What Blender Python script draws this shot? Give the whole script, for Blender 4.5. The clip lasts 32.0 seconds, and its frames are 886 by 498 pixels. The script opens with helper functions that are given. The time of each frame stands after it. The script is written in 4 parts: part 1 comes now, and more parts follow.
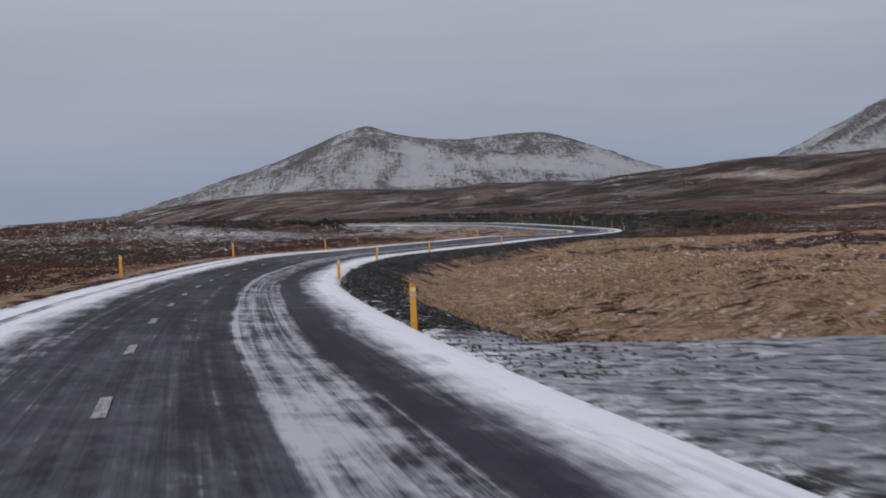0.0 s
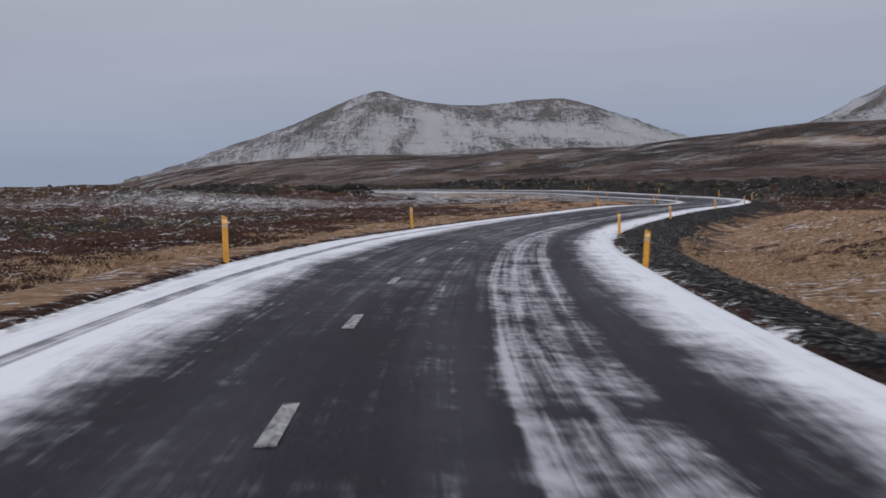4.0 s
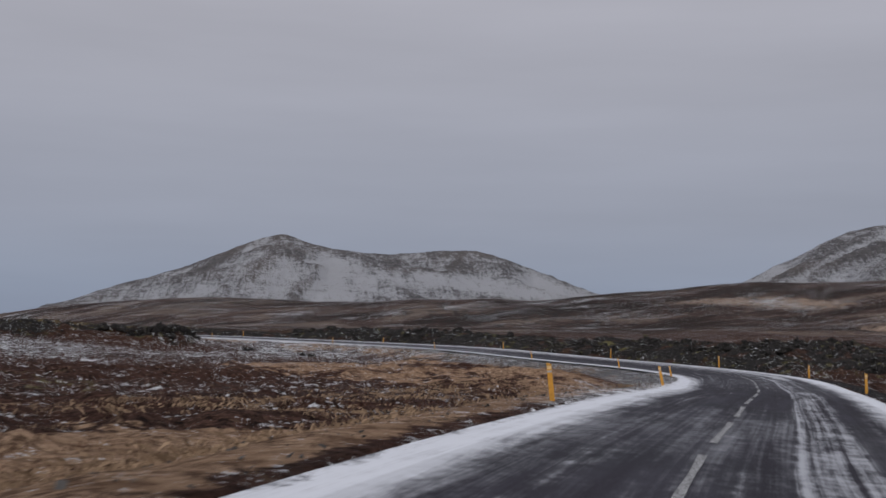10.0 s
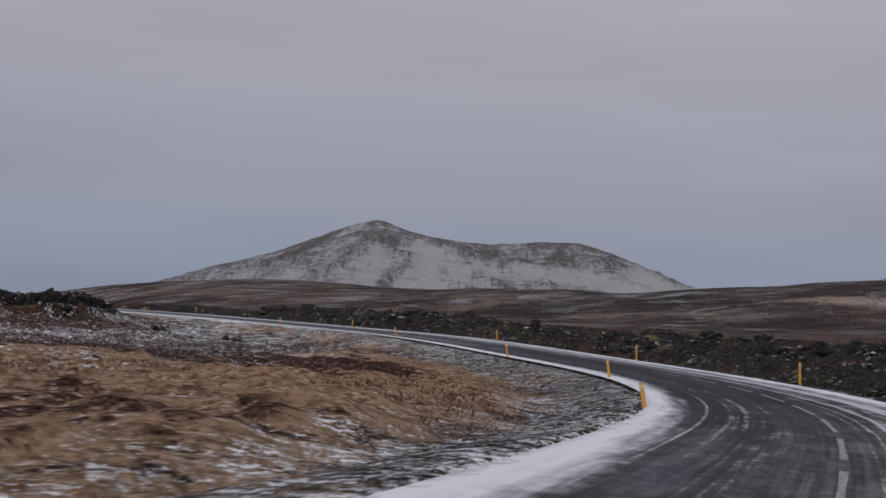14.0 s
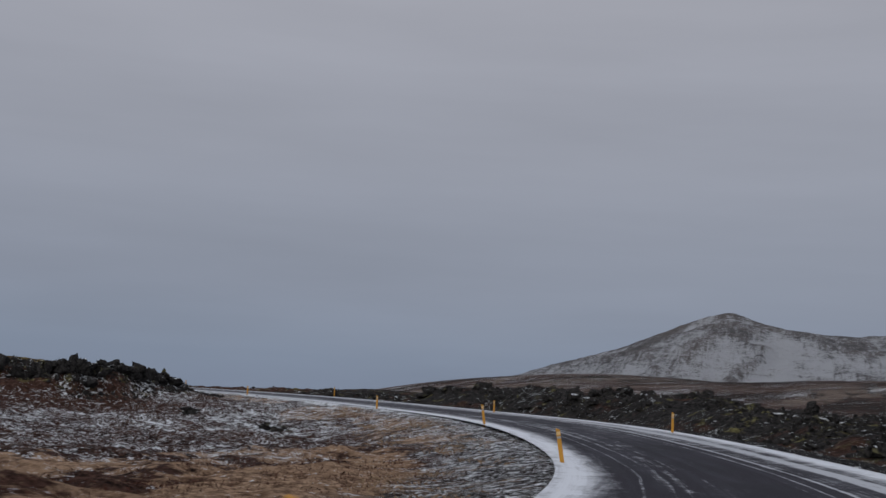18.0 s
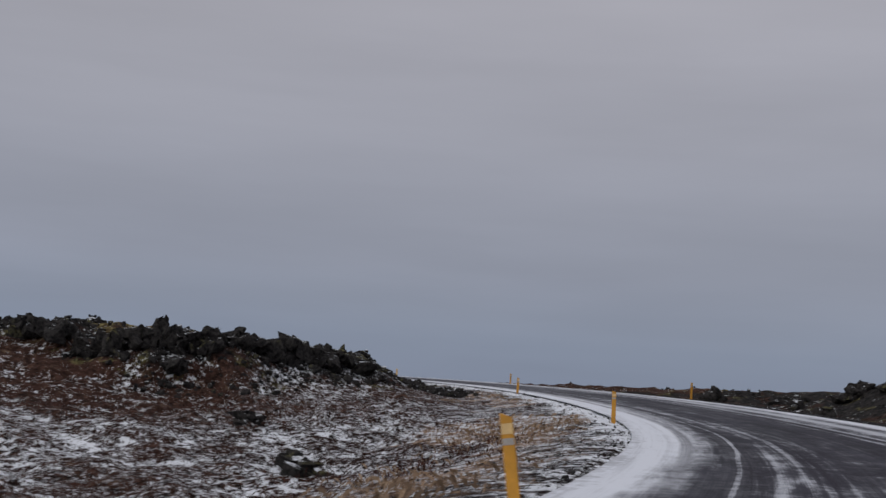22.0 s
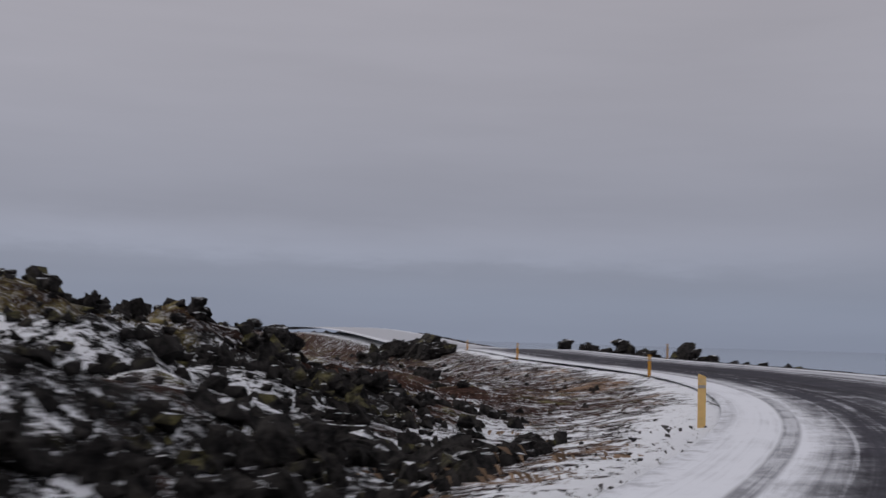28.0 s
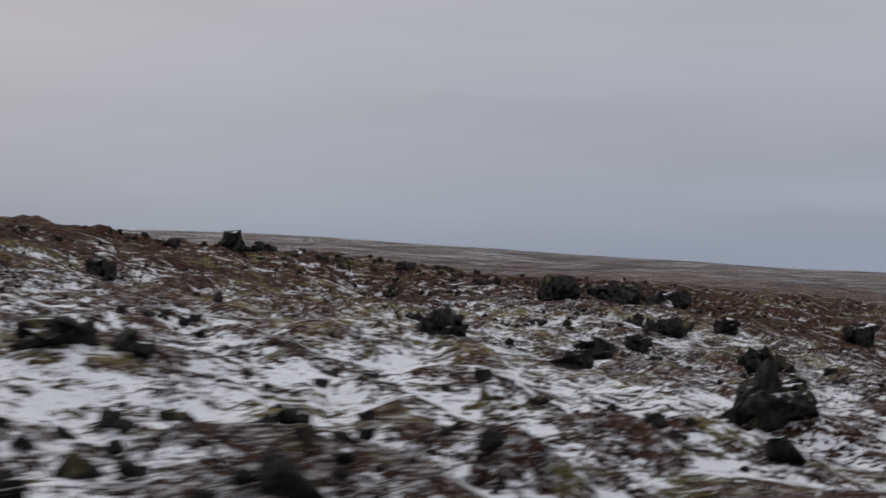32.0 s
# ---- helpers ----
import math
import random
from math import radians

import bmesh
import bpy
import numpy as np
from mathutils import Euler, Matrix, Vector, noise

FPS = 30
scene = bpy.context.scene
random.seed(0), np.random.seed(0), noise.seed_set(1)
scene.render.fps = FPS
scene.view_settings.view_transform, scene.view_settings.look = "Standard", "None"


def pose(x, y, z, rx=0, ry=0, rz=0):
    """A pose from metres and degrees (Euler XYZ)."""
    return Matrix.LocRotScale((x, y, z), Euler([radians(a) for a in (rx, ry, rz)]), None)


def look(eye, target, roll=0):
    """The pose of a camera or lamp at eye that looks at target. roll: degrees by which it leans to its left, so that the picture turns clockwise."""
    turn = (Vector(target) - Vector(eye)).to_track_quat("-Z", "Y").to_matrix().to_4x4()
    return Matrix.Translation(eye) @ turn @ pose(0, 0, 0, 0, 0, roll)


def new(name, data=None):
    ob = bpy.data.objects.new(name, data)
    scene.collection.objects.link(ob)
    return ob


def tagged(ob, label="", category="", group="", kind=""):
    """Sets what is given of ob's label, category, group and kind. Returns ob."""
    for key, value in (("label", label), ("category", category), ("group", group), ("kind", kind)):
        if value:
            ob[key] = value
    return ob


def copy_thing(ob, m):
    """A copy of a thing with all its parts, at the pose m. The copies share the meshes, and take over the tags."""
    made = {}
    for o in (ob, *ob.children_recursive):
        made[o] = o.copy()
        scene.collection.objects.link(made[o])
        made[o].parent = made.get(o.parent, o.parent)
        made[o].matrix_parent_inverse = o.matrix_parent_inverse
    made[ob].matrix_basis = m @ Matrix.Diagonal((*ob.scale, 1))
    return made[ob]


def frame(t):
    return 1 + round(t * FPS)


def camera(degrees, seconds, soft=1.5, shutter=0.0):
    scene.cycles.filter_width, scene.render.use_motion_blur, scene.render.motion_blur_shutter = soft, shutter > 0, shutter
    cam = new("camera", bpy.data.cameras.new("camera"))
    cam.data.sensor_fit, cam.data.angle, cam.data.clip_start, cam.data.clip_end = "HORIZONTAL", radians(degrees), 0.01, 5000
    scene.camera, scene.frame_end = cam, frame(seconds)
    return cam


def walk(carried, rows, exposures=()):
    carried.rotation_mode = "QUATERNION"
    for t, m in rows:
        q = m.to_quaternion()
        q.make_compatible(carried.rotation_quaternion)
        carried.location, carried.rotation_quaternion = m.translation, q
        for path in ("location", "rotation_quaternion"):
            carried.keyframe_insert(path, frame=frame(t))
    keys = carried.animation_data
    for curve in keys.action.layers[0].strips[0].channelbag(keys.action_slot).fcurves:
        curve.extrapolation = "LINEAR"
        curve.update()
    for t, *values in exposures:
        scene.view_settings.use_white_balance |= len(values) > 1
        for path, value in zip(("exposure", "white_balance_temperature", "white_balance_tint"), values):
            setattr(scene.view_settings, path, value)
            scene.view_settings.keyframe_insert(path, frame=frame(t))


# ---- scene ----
import functools

cam = camera(40.76, 32.0, soft=1.5, shutter=0.35)
PATH = [
    (0, (0.00, -0.00, 2.00), (0.574, 9.976, 1.612), -2.15),
    (0.5, (-0.77, 4.97, 1.81), (-0.211, 14.958, 1.754), -1.71),
    (1, (-1.59, 10.27, 1.77), (-1.021, 20.251, 1.829), -1.52),
    (1.5, (-2.36, 15.74, 1.69), (-1.580, 25.709, 1.743), -1.22),
    (2, (-3.11, 21.36, 1.52), (-2.145, 31.314, 1.574), -1.35),
    (2.5, (-3.62, 26.78, 1.27), (-2.620, 36.729, 1.418), -2.74),
    (4.5, (-4.88, 48.29, 0.84), (-4.530, 58.254, 0.060), -1.05),
    (5, (-4.76, 53.55, 0.75), (-4.522, 63.529, 0.214), -1.01),
    (5.5, (-4.41, 58.96, 0.68), (-4.177, 68.944, 0.225), -1.34),
    (6, (-3.87, 64.35, 0.57), (-2.764, 74.293, 0.450), -1.06),
    (6.5, (-3.10, 69.68, 0.42), (-0.660, 79.380, 0.422), -1.19),
    (7, (-2.00, 75.33, 0.22), (0.688, 84.958, 0.205), -1.61),
    (7.5, (-1.07, 80.72, 0.03), (1.637, 90.344, -0.055), -1.84),
    (8, (0.10, 86.22, -0.07), (2.726, 95.871, -0.112), -1.28),
    (8.5, (1.34, 91.62, -0.20), (3.448, 101.399, -0.114), -1.16),
    (9, (2.83, 96.81, -0.27), (4.455, 106.667, 0.035), -0.66),
    (9.5, (4.43, 102.25, -0.34), (5.789, 112.147, 0.068), 0.01),
    (10, (6.11, 107.37, -0.41), (7.360, 117.270, 0.240), 0.80),
    (10.5, (7.88, 112.40, -0.52), (9.084, 122.304, 0.215), 1.53),
    (11, (9.83, 117.37, -0.55), (11.006, 127.278, 0.126), 1.05),
    (11.5, (11.88, 122.36, -0.64), (13.091, 132.262, -0.006), 1.14),
    (12, (13.96, 127.56, -0.82), (15.353, 137.436, -0.132), 1.30),
    (12.5, (16.32, 132.97, -0.90), (17.817, 142.838, -0.264), 1.35),
    (13, (18.60, 138.34, -0.89), (19.936, 148.229, -0.266), 1.39),
    (13.5, (20.90, 143.59, -1.06), (21.725, 153.545, -0.499), 2.06),
    (15.5, (29.36, 165.84, -1.76), (28.564, 175.787, -1.096), 4.20),
    (16, (30.99, 171.34, -1.87), (30.009, 181.260, -1.140), 3.89),
    (16.5, (32.26, 176.83, -1.91), (31.062, 186.686, -0.734), 3.60),
    (17, (33.23, 182.42, -1.95), (31.657, 192.208, -0.629), 3.00),
    (17.5, (34.23, 187.75, -2.03), (32.026, 197.412, -0.705), 3.00),
    (18, (34.82, 193.12, -2.10), (32.097, 202.659, -0.841), 3.06),
    (18.5, (34.99, 198.41, -2.18), (31.873, 207.832, -0.914), 3.30),
    (19, (34.96, 203.87, -2.13), (31.081, 213.016, -0.962), 3.64),
    (19.5, (34.64, 209.29, -2.11), (30.639, 218.380, -0.932), 3.70),
    (20, (34.03, 214.95, -2.02), (29.330, 223.710, -0.942), 3.17),
    (20.5, (33.02, 220.71, -1.96), (27.583, 229.044, -0.973), 3.25),
    (21, (31.79, 226.18, -1.91), (26.198, 234.413, -0.966), 3.59),
    (21.5, (30.28, 231.44, -1.91), (24.093, 239.220, -0.865), 3.70),
    (22, (28.54, 236.28, -1.90), (21.890, 243.670, -0.845), 3.68),
    (22.5, (26.95, 240.61, -1.87), (20.130, 247.844, -0.823), 3.44),
    (23, (25.06, 244.91, -1.80), (18.731, 252.571, -0.706), 3.11),
    (23.5, (22.81, 249.23, -1.86), (16.401, 256.802, -0.618), 3.38),
    (24, (20.44, 253.55, -1.81), (13.108, 260.214, -0.504), 3.74),
    (24.5, (17.62, 258.01, -1.79), (9.591, 263.730, -0.115), 4.34),
    (25, (14.60, 262.28, -1.73), (6.105, 267.238, 0.053), 4.01),
    (25.5, (11.91, 266.27, -1.62), (3.178, 270.871, 0.004), 2.96),
    (26, (9.04, 270.11, -1.40), (0.232, 274.606, 0.064), 2.45),
    (26.5, (5.66, 273.83, -1.30), (-3.341, 277.947, 0.141), 2.59),
    (28.5, (-12.17, 287.18, -1.18), (-22.151, 287.578, -0.637), 2.29),
    (29, (-16.82, 289.35, -1.15), (-26.795, 288.713, -0.847), 3.40),
    (29.5, (-21.65, 291.29, -1.18), (-31.119, 288.127, -1.682), 1.77),
    (30, (-26.50, 292.81, -1.15), (-35.648, 288.806, -1.715), 1.48),
    (30.5, (-31.71, 294.14, -1.07), (-40.217, 288.900, -1.352), 1.79),
    (31, (-37.12, 295.43, -0.98), (-44.915, 289.163, -1.046), 2.80),
    (31.5, (-42.33, 296.56, -1.02), (-49.910, 290.035, -0.987), 1.21),
    (32, (-47.56, 297.40, -0.98), (-54.801, 290.510, -0.780), 1.94),
]
walk(cam, [(t, look(eye, target, roll)) for t, eye, target, roll in PATH],
     exposures=[(0, .2, 6430, 9), (2.5, .17, 6430, 9), (4.5, .3, 6400, 8), (6, .27, 6430, 8), (8, .28, 6400, 8), (9, .1, 6430, 8), (13, -.05, 6500, 10), (16, -.12, 6420, 8), (17, -.22, 6230, 5), (19, -.22, 6300, 7),
                (21, -.12, 6420, 8), (23, -.15, 6450, 8), (26.5, -.16, 6500, 9), (29, .02, 6720, 11), (30, .21, 6780, 11), (32, .13, 6650, 7)])

# ---- light: an overcast winter sky with a weak, wide sun ----
SUN_ELEVATION, SUN_ROTATION = radians(24), radians(200)
world = bpy.data.worlds.new("overcast_sky")
scene.world = world
world.use_nodes = True
wn, wl = world.node_tree.nodes, world.node_tree.links
wn.clear()
w_out = wn.new("ShaderNodeOutputWorld")
w_bg = wn.new("ShaderNodeBackground")
w_sky = wn.new("ShaderNodeTexSky")
w_sky.sky_type = "NISHITA"
w_sky.sun_disc = False
w_sky.sun_elevation, w_sky.sun_rotation = SUN_ELEVATION, SUN_ROTATION
w_sky.air_density, w_sky.dust_density = 1.2, 3.0
w_co = wn.new("ShaderNodeTexCoord")
w_sep = wn.new("ShaderNodeSeparateXYZ")
w_ramp = wn.new("ShaderNodeValToRGB")
e = w_ramp.color_ramp.elements
e[0].position, e[0].color = 0.0, (0.250, 0.286, 0.378, 1)
e[1].position, e[1].color = 1.0, (0.86, 0.83, 0.88, 1)
for p, c in ((0.03, (0.262, 0.298, 0.388, 1)), (0.09, (0.303, 0.322, 0.398, 1)), (0.2, (0.375, 0.378, 0.44, 1)), (0.33, (0.425, 0.415, 0.465, 1)), (0.55, (0.62, 0.60, 0.65, 1))):
    k = e.new(p)
    k.color = c
w_map = wn.new("ShaderNodeMapping")
w_map.inputs["Scale"].default_value = (1.2, 1.2, 9.0)
w_noise = wn.new("ShaderNodeTexNoise")
w_noise.inputs["Scale"].default_value = 1.7
w_noise.inputs["Detail"].default_value = 5.0
w_noise.inputs["Roughness"].default_value = 0.5
w_cl = wn.new("ShaderNodeMapRange")
w_cl.inputs["From Min"].default_value, w_cl.inputs["From Max"].default_value = 0.3, 0.7
w_cl.inputs["To Min"].default_value, w_cl.inputs["To Max"].default_value = 0.93, 1.06
w_mul = wn.new("ShaderNodeMix")
w_mul.data_type, w_mul.blend_type = "RGBA", "MULTIPLY"
w_mul.inputs["Factor"].default_value = 1.0
w_scale = wn.new("ShaderNodeMix")
w_scale.data_type, w_scale.blend_type = "RGBA", "MULTIPLY"
w_scale.inputs["Factor"].default_value = 1.0
w_scale.inputs["B"].default_value = (0.08, 0.08, 0.08, 1)
w_mix = wn.new("ShaderNodeMix")
w_mix.data_type = "RGBA"
w_mix.inputs["Factor"].default_value = 0.975


class Bank:
    """A thin pale bank of cloud about four degrees above the western horizon, ragged along its length."""

    def __init__(self):
        def node(kind, **inputs):
            k = wn.new(kind)
            for name, v in inputs.items():
                k.inputs[name.replace("_", " ")].default_value = v
            return k

        ragged = node("ShaderNodeTexNoise", Scale=5.0, Detail=6.0, Roughness=.62)
        stretch = wn.new("ShaderNodeMapping")
        stretch.inputs["Scale"].default_value = (1.0, 1.0, 5.0)
        wl.new(w_co.outputs["Generated"], stretch.inputs["Vector"])
        wl.new(stretch.outputs[0], ragged.inputs["Vector"])
        lift = wn.new("ShaderNodeMath")
        lift.operation, lift.inputs[1].default_value, lift.inputs[2].default_value = "MULTIPLY_ADD", .05, -.025
        wl.new(ragged.outputs["Fac"], lift.inputs[0])
        height = wn.new("ShaderNodeMath")
        wl.new(w_sep.outputs["Z"], height.inputs[0])
        wl.new(lift.outputs[0], height.inputs[1])
        rise = node("ShaderNodeMapRange", From_Min=.052, From_Max=.068)
        ebb = node("ShaderNodeMapRange", From_Min=.105, From_Max=.072)
        west = node("ShaderNodeMapRange", From_Min=-.84, From_Max=-.98)
        for k in (rise, ebb):
            k.interpolation_type = "SMOOTHSTEP"
            wl.new(height.outputs[0], k.inputs["Value"])
        wl.new(w_sep.outputs["X"], west.inputs["Value"])
        product = rise.outputs["Result"]
        for other in (ebb.outputs["Result"], west.outputs["Result"], ragged.outputs["Fac"]):
            k = wn.new("ShaderNodeMath")
            k.operation = "MULTIPLY"
            wl.new(product, k.inputs[0])
            wl.new(other, k.inputs[1])
            product = k.outputs[0]
        total = wn.new("ShaderNodeMath")
        total.operation, total.inputs[1].default_value = "MULTIPLY_ADD", .30
        wl.new(product, total.inputs[0])
        self.first, self.last = total.inputs[2], total.outputs[0]


wl.new(w_co.outputs["Generated"], w_sep.inputs[0])
wl.new(w_sep.outputs["Z"], w_ramp.inputs["Fac"])
wl.new(w_co.outputs["Generated"], w_map.inputs["Vector"])
wl.new(w_map.outputs["Vector"], w_noise.inputs["Vector"])
wl.new(w_noise.outputs["Fac"], w_cl.inputs["Value"])
wl.new(w_ramp.outputs["Color"], w_mul.inputs["A"])
w_bank = Bank()
wl.new(w_cl.outputs["Result"], w_bank.first)
wl.new(w_bank.last, w_mul.inputs["B"])
wl.new(w_sky.outputs["Color"], w_scale.inputs["A"])
wl.new(w_scale.outputs["Result"], w_mix.inputs["A"])
wl.new(w_mul.outputs["Result"], w_mix.inputs["B"])
wl.new(w_mix.outputs["Result"], w_bg.inputs["Color"])
w_bg.inputs["Strength"].default_value = 1.0
wl.new(w_bg.outputs["Background"], w_out.inputs["Surface"])

sun = bpy.data.lights.new("sun", "SUN")
sun.energy, sun.angle, sun.color = 1.0, radians(25), (1.0, 0.96, 0.9)
sun_ob = new("sun", sun)
sun_ob.matrix_world = look((0, 0, 50), (-math.sin(SUN_ROTATION) * 40, -math.cos(SUN_ROTATION) * 40, 50 - 40 * math.tan(SUN_ELEVATION)))

# ---- noise, road line and relief, shared by all that stands on the ground ----
def lattice(ix, iy, seed):
    h = (ix.astype(np.int64) * 374761393 + iy.astype(np.int64) * 668265263 + seed * 974634541) & 0xFFFFFFFF
    h = ((h ^ (h >> 13)) * 1274126177) & 0xFFFFFFFF
    return ((h ^ (h >> 16)) & 0xFFFF) / 65535.0


def value_noise(x, y, seed=0):
    x, y = np.asarray(x, float), np.asarray(y, float)
    ix, iy = np.floor(x), np.floor(y)
    fx, fy = x - ix, y - iy
    fx, fy = fx * fx * (3 - 2 * fx), fy * fy * (3 - 2 * fy)
    a, b = lattice(ix, iy, seed), lattice(ix + 1, iy, seed)
    c, d = lattice(ix, iy + 1, seed), lattice(ix + 1, iy + 1, seed)
    return a + (b - a) * fx + (c - a) * fy + (a - b - c + d) * fx * fy


def fbm(x, y, size, octaves=4, seed=0, rough=0.5):
    """About -1 to 1, with features of the given size in metres."""
    out, amp, total = 0.0, 1.0, 0.0
    for n in range(octaves):
        out = out + amp * (2 * value_noise(np.asarray(x) / size * 2**n, np.asarray(y) / size * 2**n, seed + 17 * n) - 1)
        total += amp
        amp *= rough
    return out / total * 1.4


def step(a, b, v):
    t = np.clip((np.asarray(v, float) - a) / (b - a), 0, 1)
    return t * t * (3 - 2 * t)


# Centre line of the road: x, y, z, and how far its left side is raised.
LINE = [(8.5, -62, 2.3, .05), (4.2, -30, 1.5, .05), (-.3, 0, .65, .05), (-3.3, 20, .22, .05), (-5.1, 43, -.37, .04), (-3.7, 64.4, -.68, .05),
        (.2, 87.5, -1.3, .05), (8.0, 113, -1.85, .055), (15.9, 132, -2.12, .05), (25.0, 153.6, -2.72, .02), (33.3, 177.3, -3.18, 0), (36.2, 200, -3.4, -.01),
        (33.7, 224.3, -3.36, -.02), (26.3, 246, -2.9, -.02), (14.9, 265.2, -2.66, -.02), (-2.5, 282.8, -2.32, -.02), (-21.2, 294.2, -2.18, -.02),
        (-43.7, 300.1, -2.2, -.02), (-68.7, 300.6, -2.2, -.02), (-93, 301.2, -2.1, -.02), (-119, 299, -2.25, -.02), (-145, 291, -.75, -.02), (-165, 277, -1.35, -.02), (-173, 259, -2.1, 0), (-176, 235, -2.7, 0), (-182, 190, -3.2, 0), (-195, 130, -3.4, 0), (-215, 60, -3.2, 0)]


def smooth_line(points, gap):
    """Catmull-Rom through the points, at even steps."""
    p = np.array(points, float)
    p = np.vstack([2 * p[0] - p[1], p, 2 * p[-1] - p[-2]])
    out = []
    for k in range(1, len(p) - 2):
        t = np.linspace(0, 1, 40, endpoint=False)[:, None]
        a, b, c, d = p[k - 1], p[k], p[k + 1], p[k + 2]
        out.append(.5 * (2 * b + (c - a) * t + (2 * a - 5 * b + 4 * c - d) * t**2 + (3 * b - a - 3 * c + d) * t**3))
    q = np.vstack(out + [p[-2:-1]])
    s = np.r_[0, np.cumsum(np.hypot(*np.diff(q[:, :2], axis=0).T))]
    at = np.arange(0, s[-1], gap)
    return at, np.stack([np.interp(at, s, q[:, n]) for n in range(q.shape[1])], 1)


ROAD_S, ROAD = smooth_line(LINE, 0.5)
ROAD_T = np.gradient(ROAD[:, :2], axis=0)
ROAD_T /= np.hypot(*ROAD_T.T)[:, None]
ROAD_N = np.stack([ROAD_T[:, 1], -ROAD_T[:, 0]], 1)
HALF = 3.65


def widening(along):
    """How much broader the inside of the bend is."""
    return -.35 + .90 * step(135, 205, along)


S0 = float(ROAD_S[np.argmin(np.hypot(ROAD[:, 0] + .3, ROAD[:, 1]))])


def road_frame(x, y):
    """For places: the way to the centre line (right is positive), the distance along it and the road's height and bank there."""
    x, y = np.ravel(np.asarray(x, float)), np.ravel(np.asarray(y, float))
    lat, along, z, bank = (np.empty(len(x)) for _ in range(4))
    coarse = np.arange(0, len(ROAD), 4)
    for k in range(0, len(x), 20000):
        px, py = x[k:k + 20000, None], y[k:k + 20000, None]
        i = coarse[np.argmin((px - ROAD[coarse, 0])**2 + (py - ROAD[coarse, 1])**2, axis=1)]
        best = i[:, None] + np.arange(-3, 4)
        best = np.clip(best, 0, len(ROAD) - 1)
        d2 = (px - ROAD[best, 0])**2 + (py - ROAD[best, 1])**2
        i = np.take_along_axis(best, d2.argmin(1)[:, None], 1)[:, 0]
        dx, dy = px[:, 0] - ROAD[i, 0], py[:, 0] - ROAD[i, 1]
        side = dx * ROAD_N[i, 0] + dy * ROAD_N[i, 1]
        lat[k:k + 20000] = np.where(side < 0, -1, 1) * np.hypot(dx, dy)
        f = dx * ROAD_T[i, 0] + dy * ROAD_T[i, 1]
        along[k:k + 20000] = ROAD_S[i] + f
        z[k:k + 20000], bank[k:k + 20000] = ROAD[i, 2], ROAD[i, 3]
    return lat, along - S0, z, bank


NEAR_ROAD = ROAD[::16][ROAD[::16, 0] > -178.0]
ANCHORS = np.vstack([np.c_[NEAR_ROAD[:, :3], np.ones(len(NEAR_ROAD))], [(math.cos(a) * 420, 150 + math.sin(a) * 420, -3.2, 14.0) for a in np.arange(0, 6.28, .5)]])


def plain(x, y):
    """The lie of the land without its features: the road's own height, levelling out away from it."""
    top = bottom = 0.0
    for ax, ay, az, aw in ANCHORS:
        w = aw / ((x - ax)**2 + (y - ay)**2 + 400.0)**1.5
        top, bottom = top + w * az, bottom + w
    return top / bottom


def hump(x, y, cx, cy, rx, ry, turn=0.0, flat=1.5):
    c, s = math.cos(radians(turn)), math.sin(radians(turn))
    u, v = ((x - cx) * c + (y - cy) * s) / rx, (-(x - cx) * s + (y - cy) * c) / ry
    return np.exp(-(u * u + v * v) ** flat)


def zones(x, y, lat, along):
    """How much lava, mound and gold grass there is at a place."""
    m1 = hump(x, y, -26, 270.3, 19.8, 15.4, 12, 3.5)
    m2 = hump(x, y, -68, 251, 34, 16, -4, 1.5)
    m3 = hump(x, y, -112, 262, 22, 10, 10, 2.0)
    wob = fbm(x, y, 18, 3, 5) * detail(x, y, 10)
    outer = step(5.5, 9, lat) * (1 - step(26, 48, lat + 8 * wob)) * step(192, 214, along) * (1 - step(318, 345, along))
    beyond = step(4.5, 8, -lat) * step(292, 315, along) * (.55 - .27 * step(336, 346, along))
    ridge = step(5, 9, lat) * step(335, 352, along) * (.45 + .4 * wob) * (1 - step(25, 60, lat))
    lava = np.clip(np.maximum.reduce([outer, ridge, step(.15, .6, m1 + .25 * wob * m1) * np.maximum(step(260.6, 263.2, y + wob), step(-20, -26, x)), (.12 + .35 * wob) * step(.1, .5, m2), .2 * step(.1, .5, m3), beyond, .55 * step(25, 45, -lat + 10 * wob) * (1 - step(140, 170, along))]), 0, 1)
    return lava, m1, m2, outer, m3


CORE = (-100, 66, -6, 316)


def detail(x, y, size):
    """1 where the sheet is fine enough for features of this size, 0 far outside."""
    out = np.maximum.reduce([CORE[0] - x, x - CORE[1], CORE[2] - y, y - CORE[3], 0 * x])
    return 1 - step(size * 1.6, size * 4.5, out)


def hummocks(x, y):
    """Rounded tussocks with narrow hollows between them, 0 to about 1."""
    return np.abs(fbm(x + .5 * fbm(x, y, 2.0, 2, 91), y, 1.7, 3, 90))


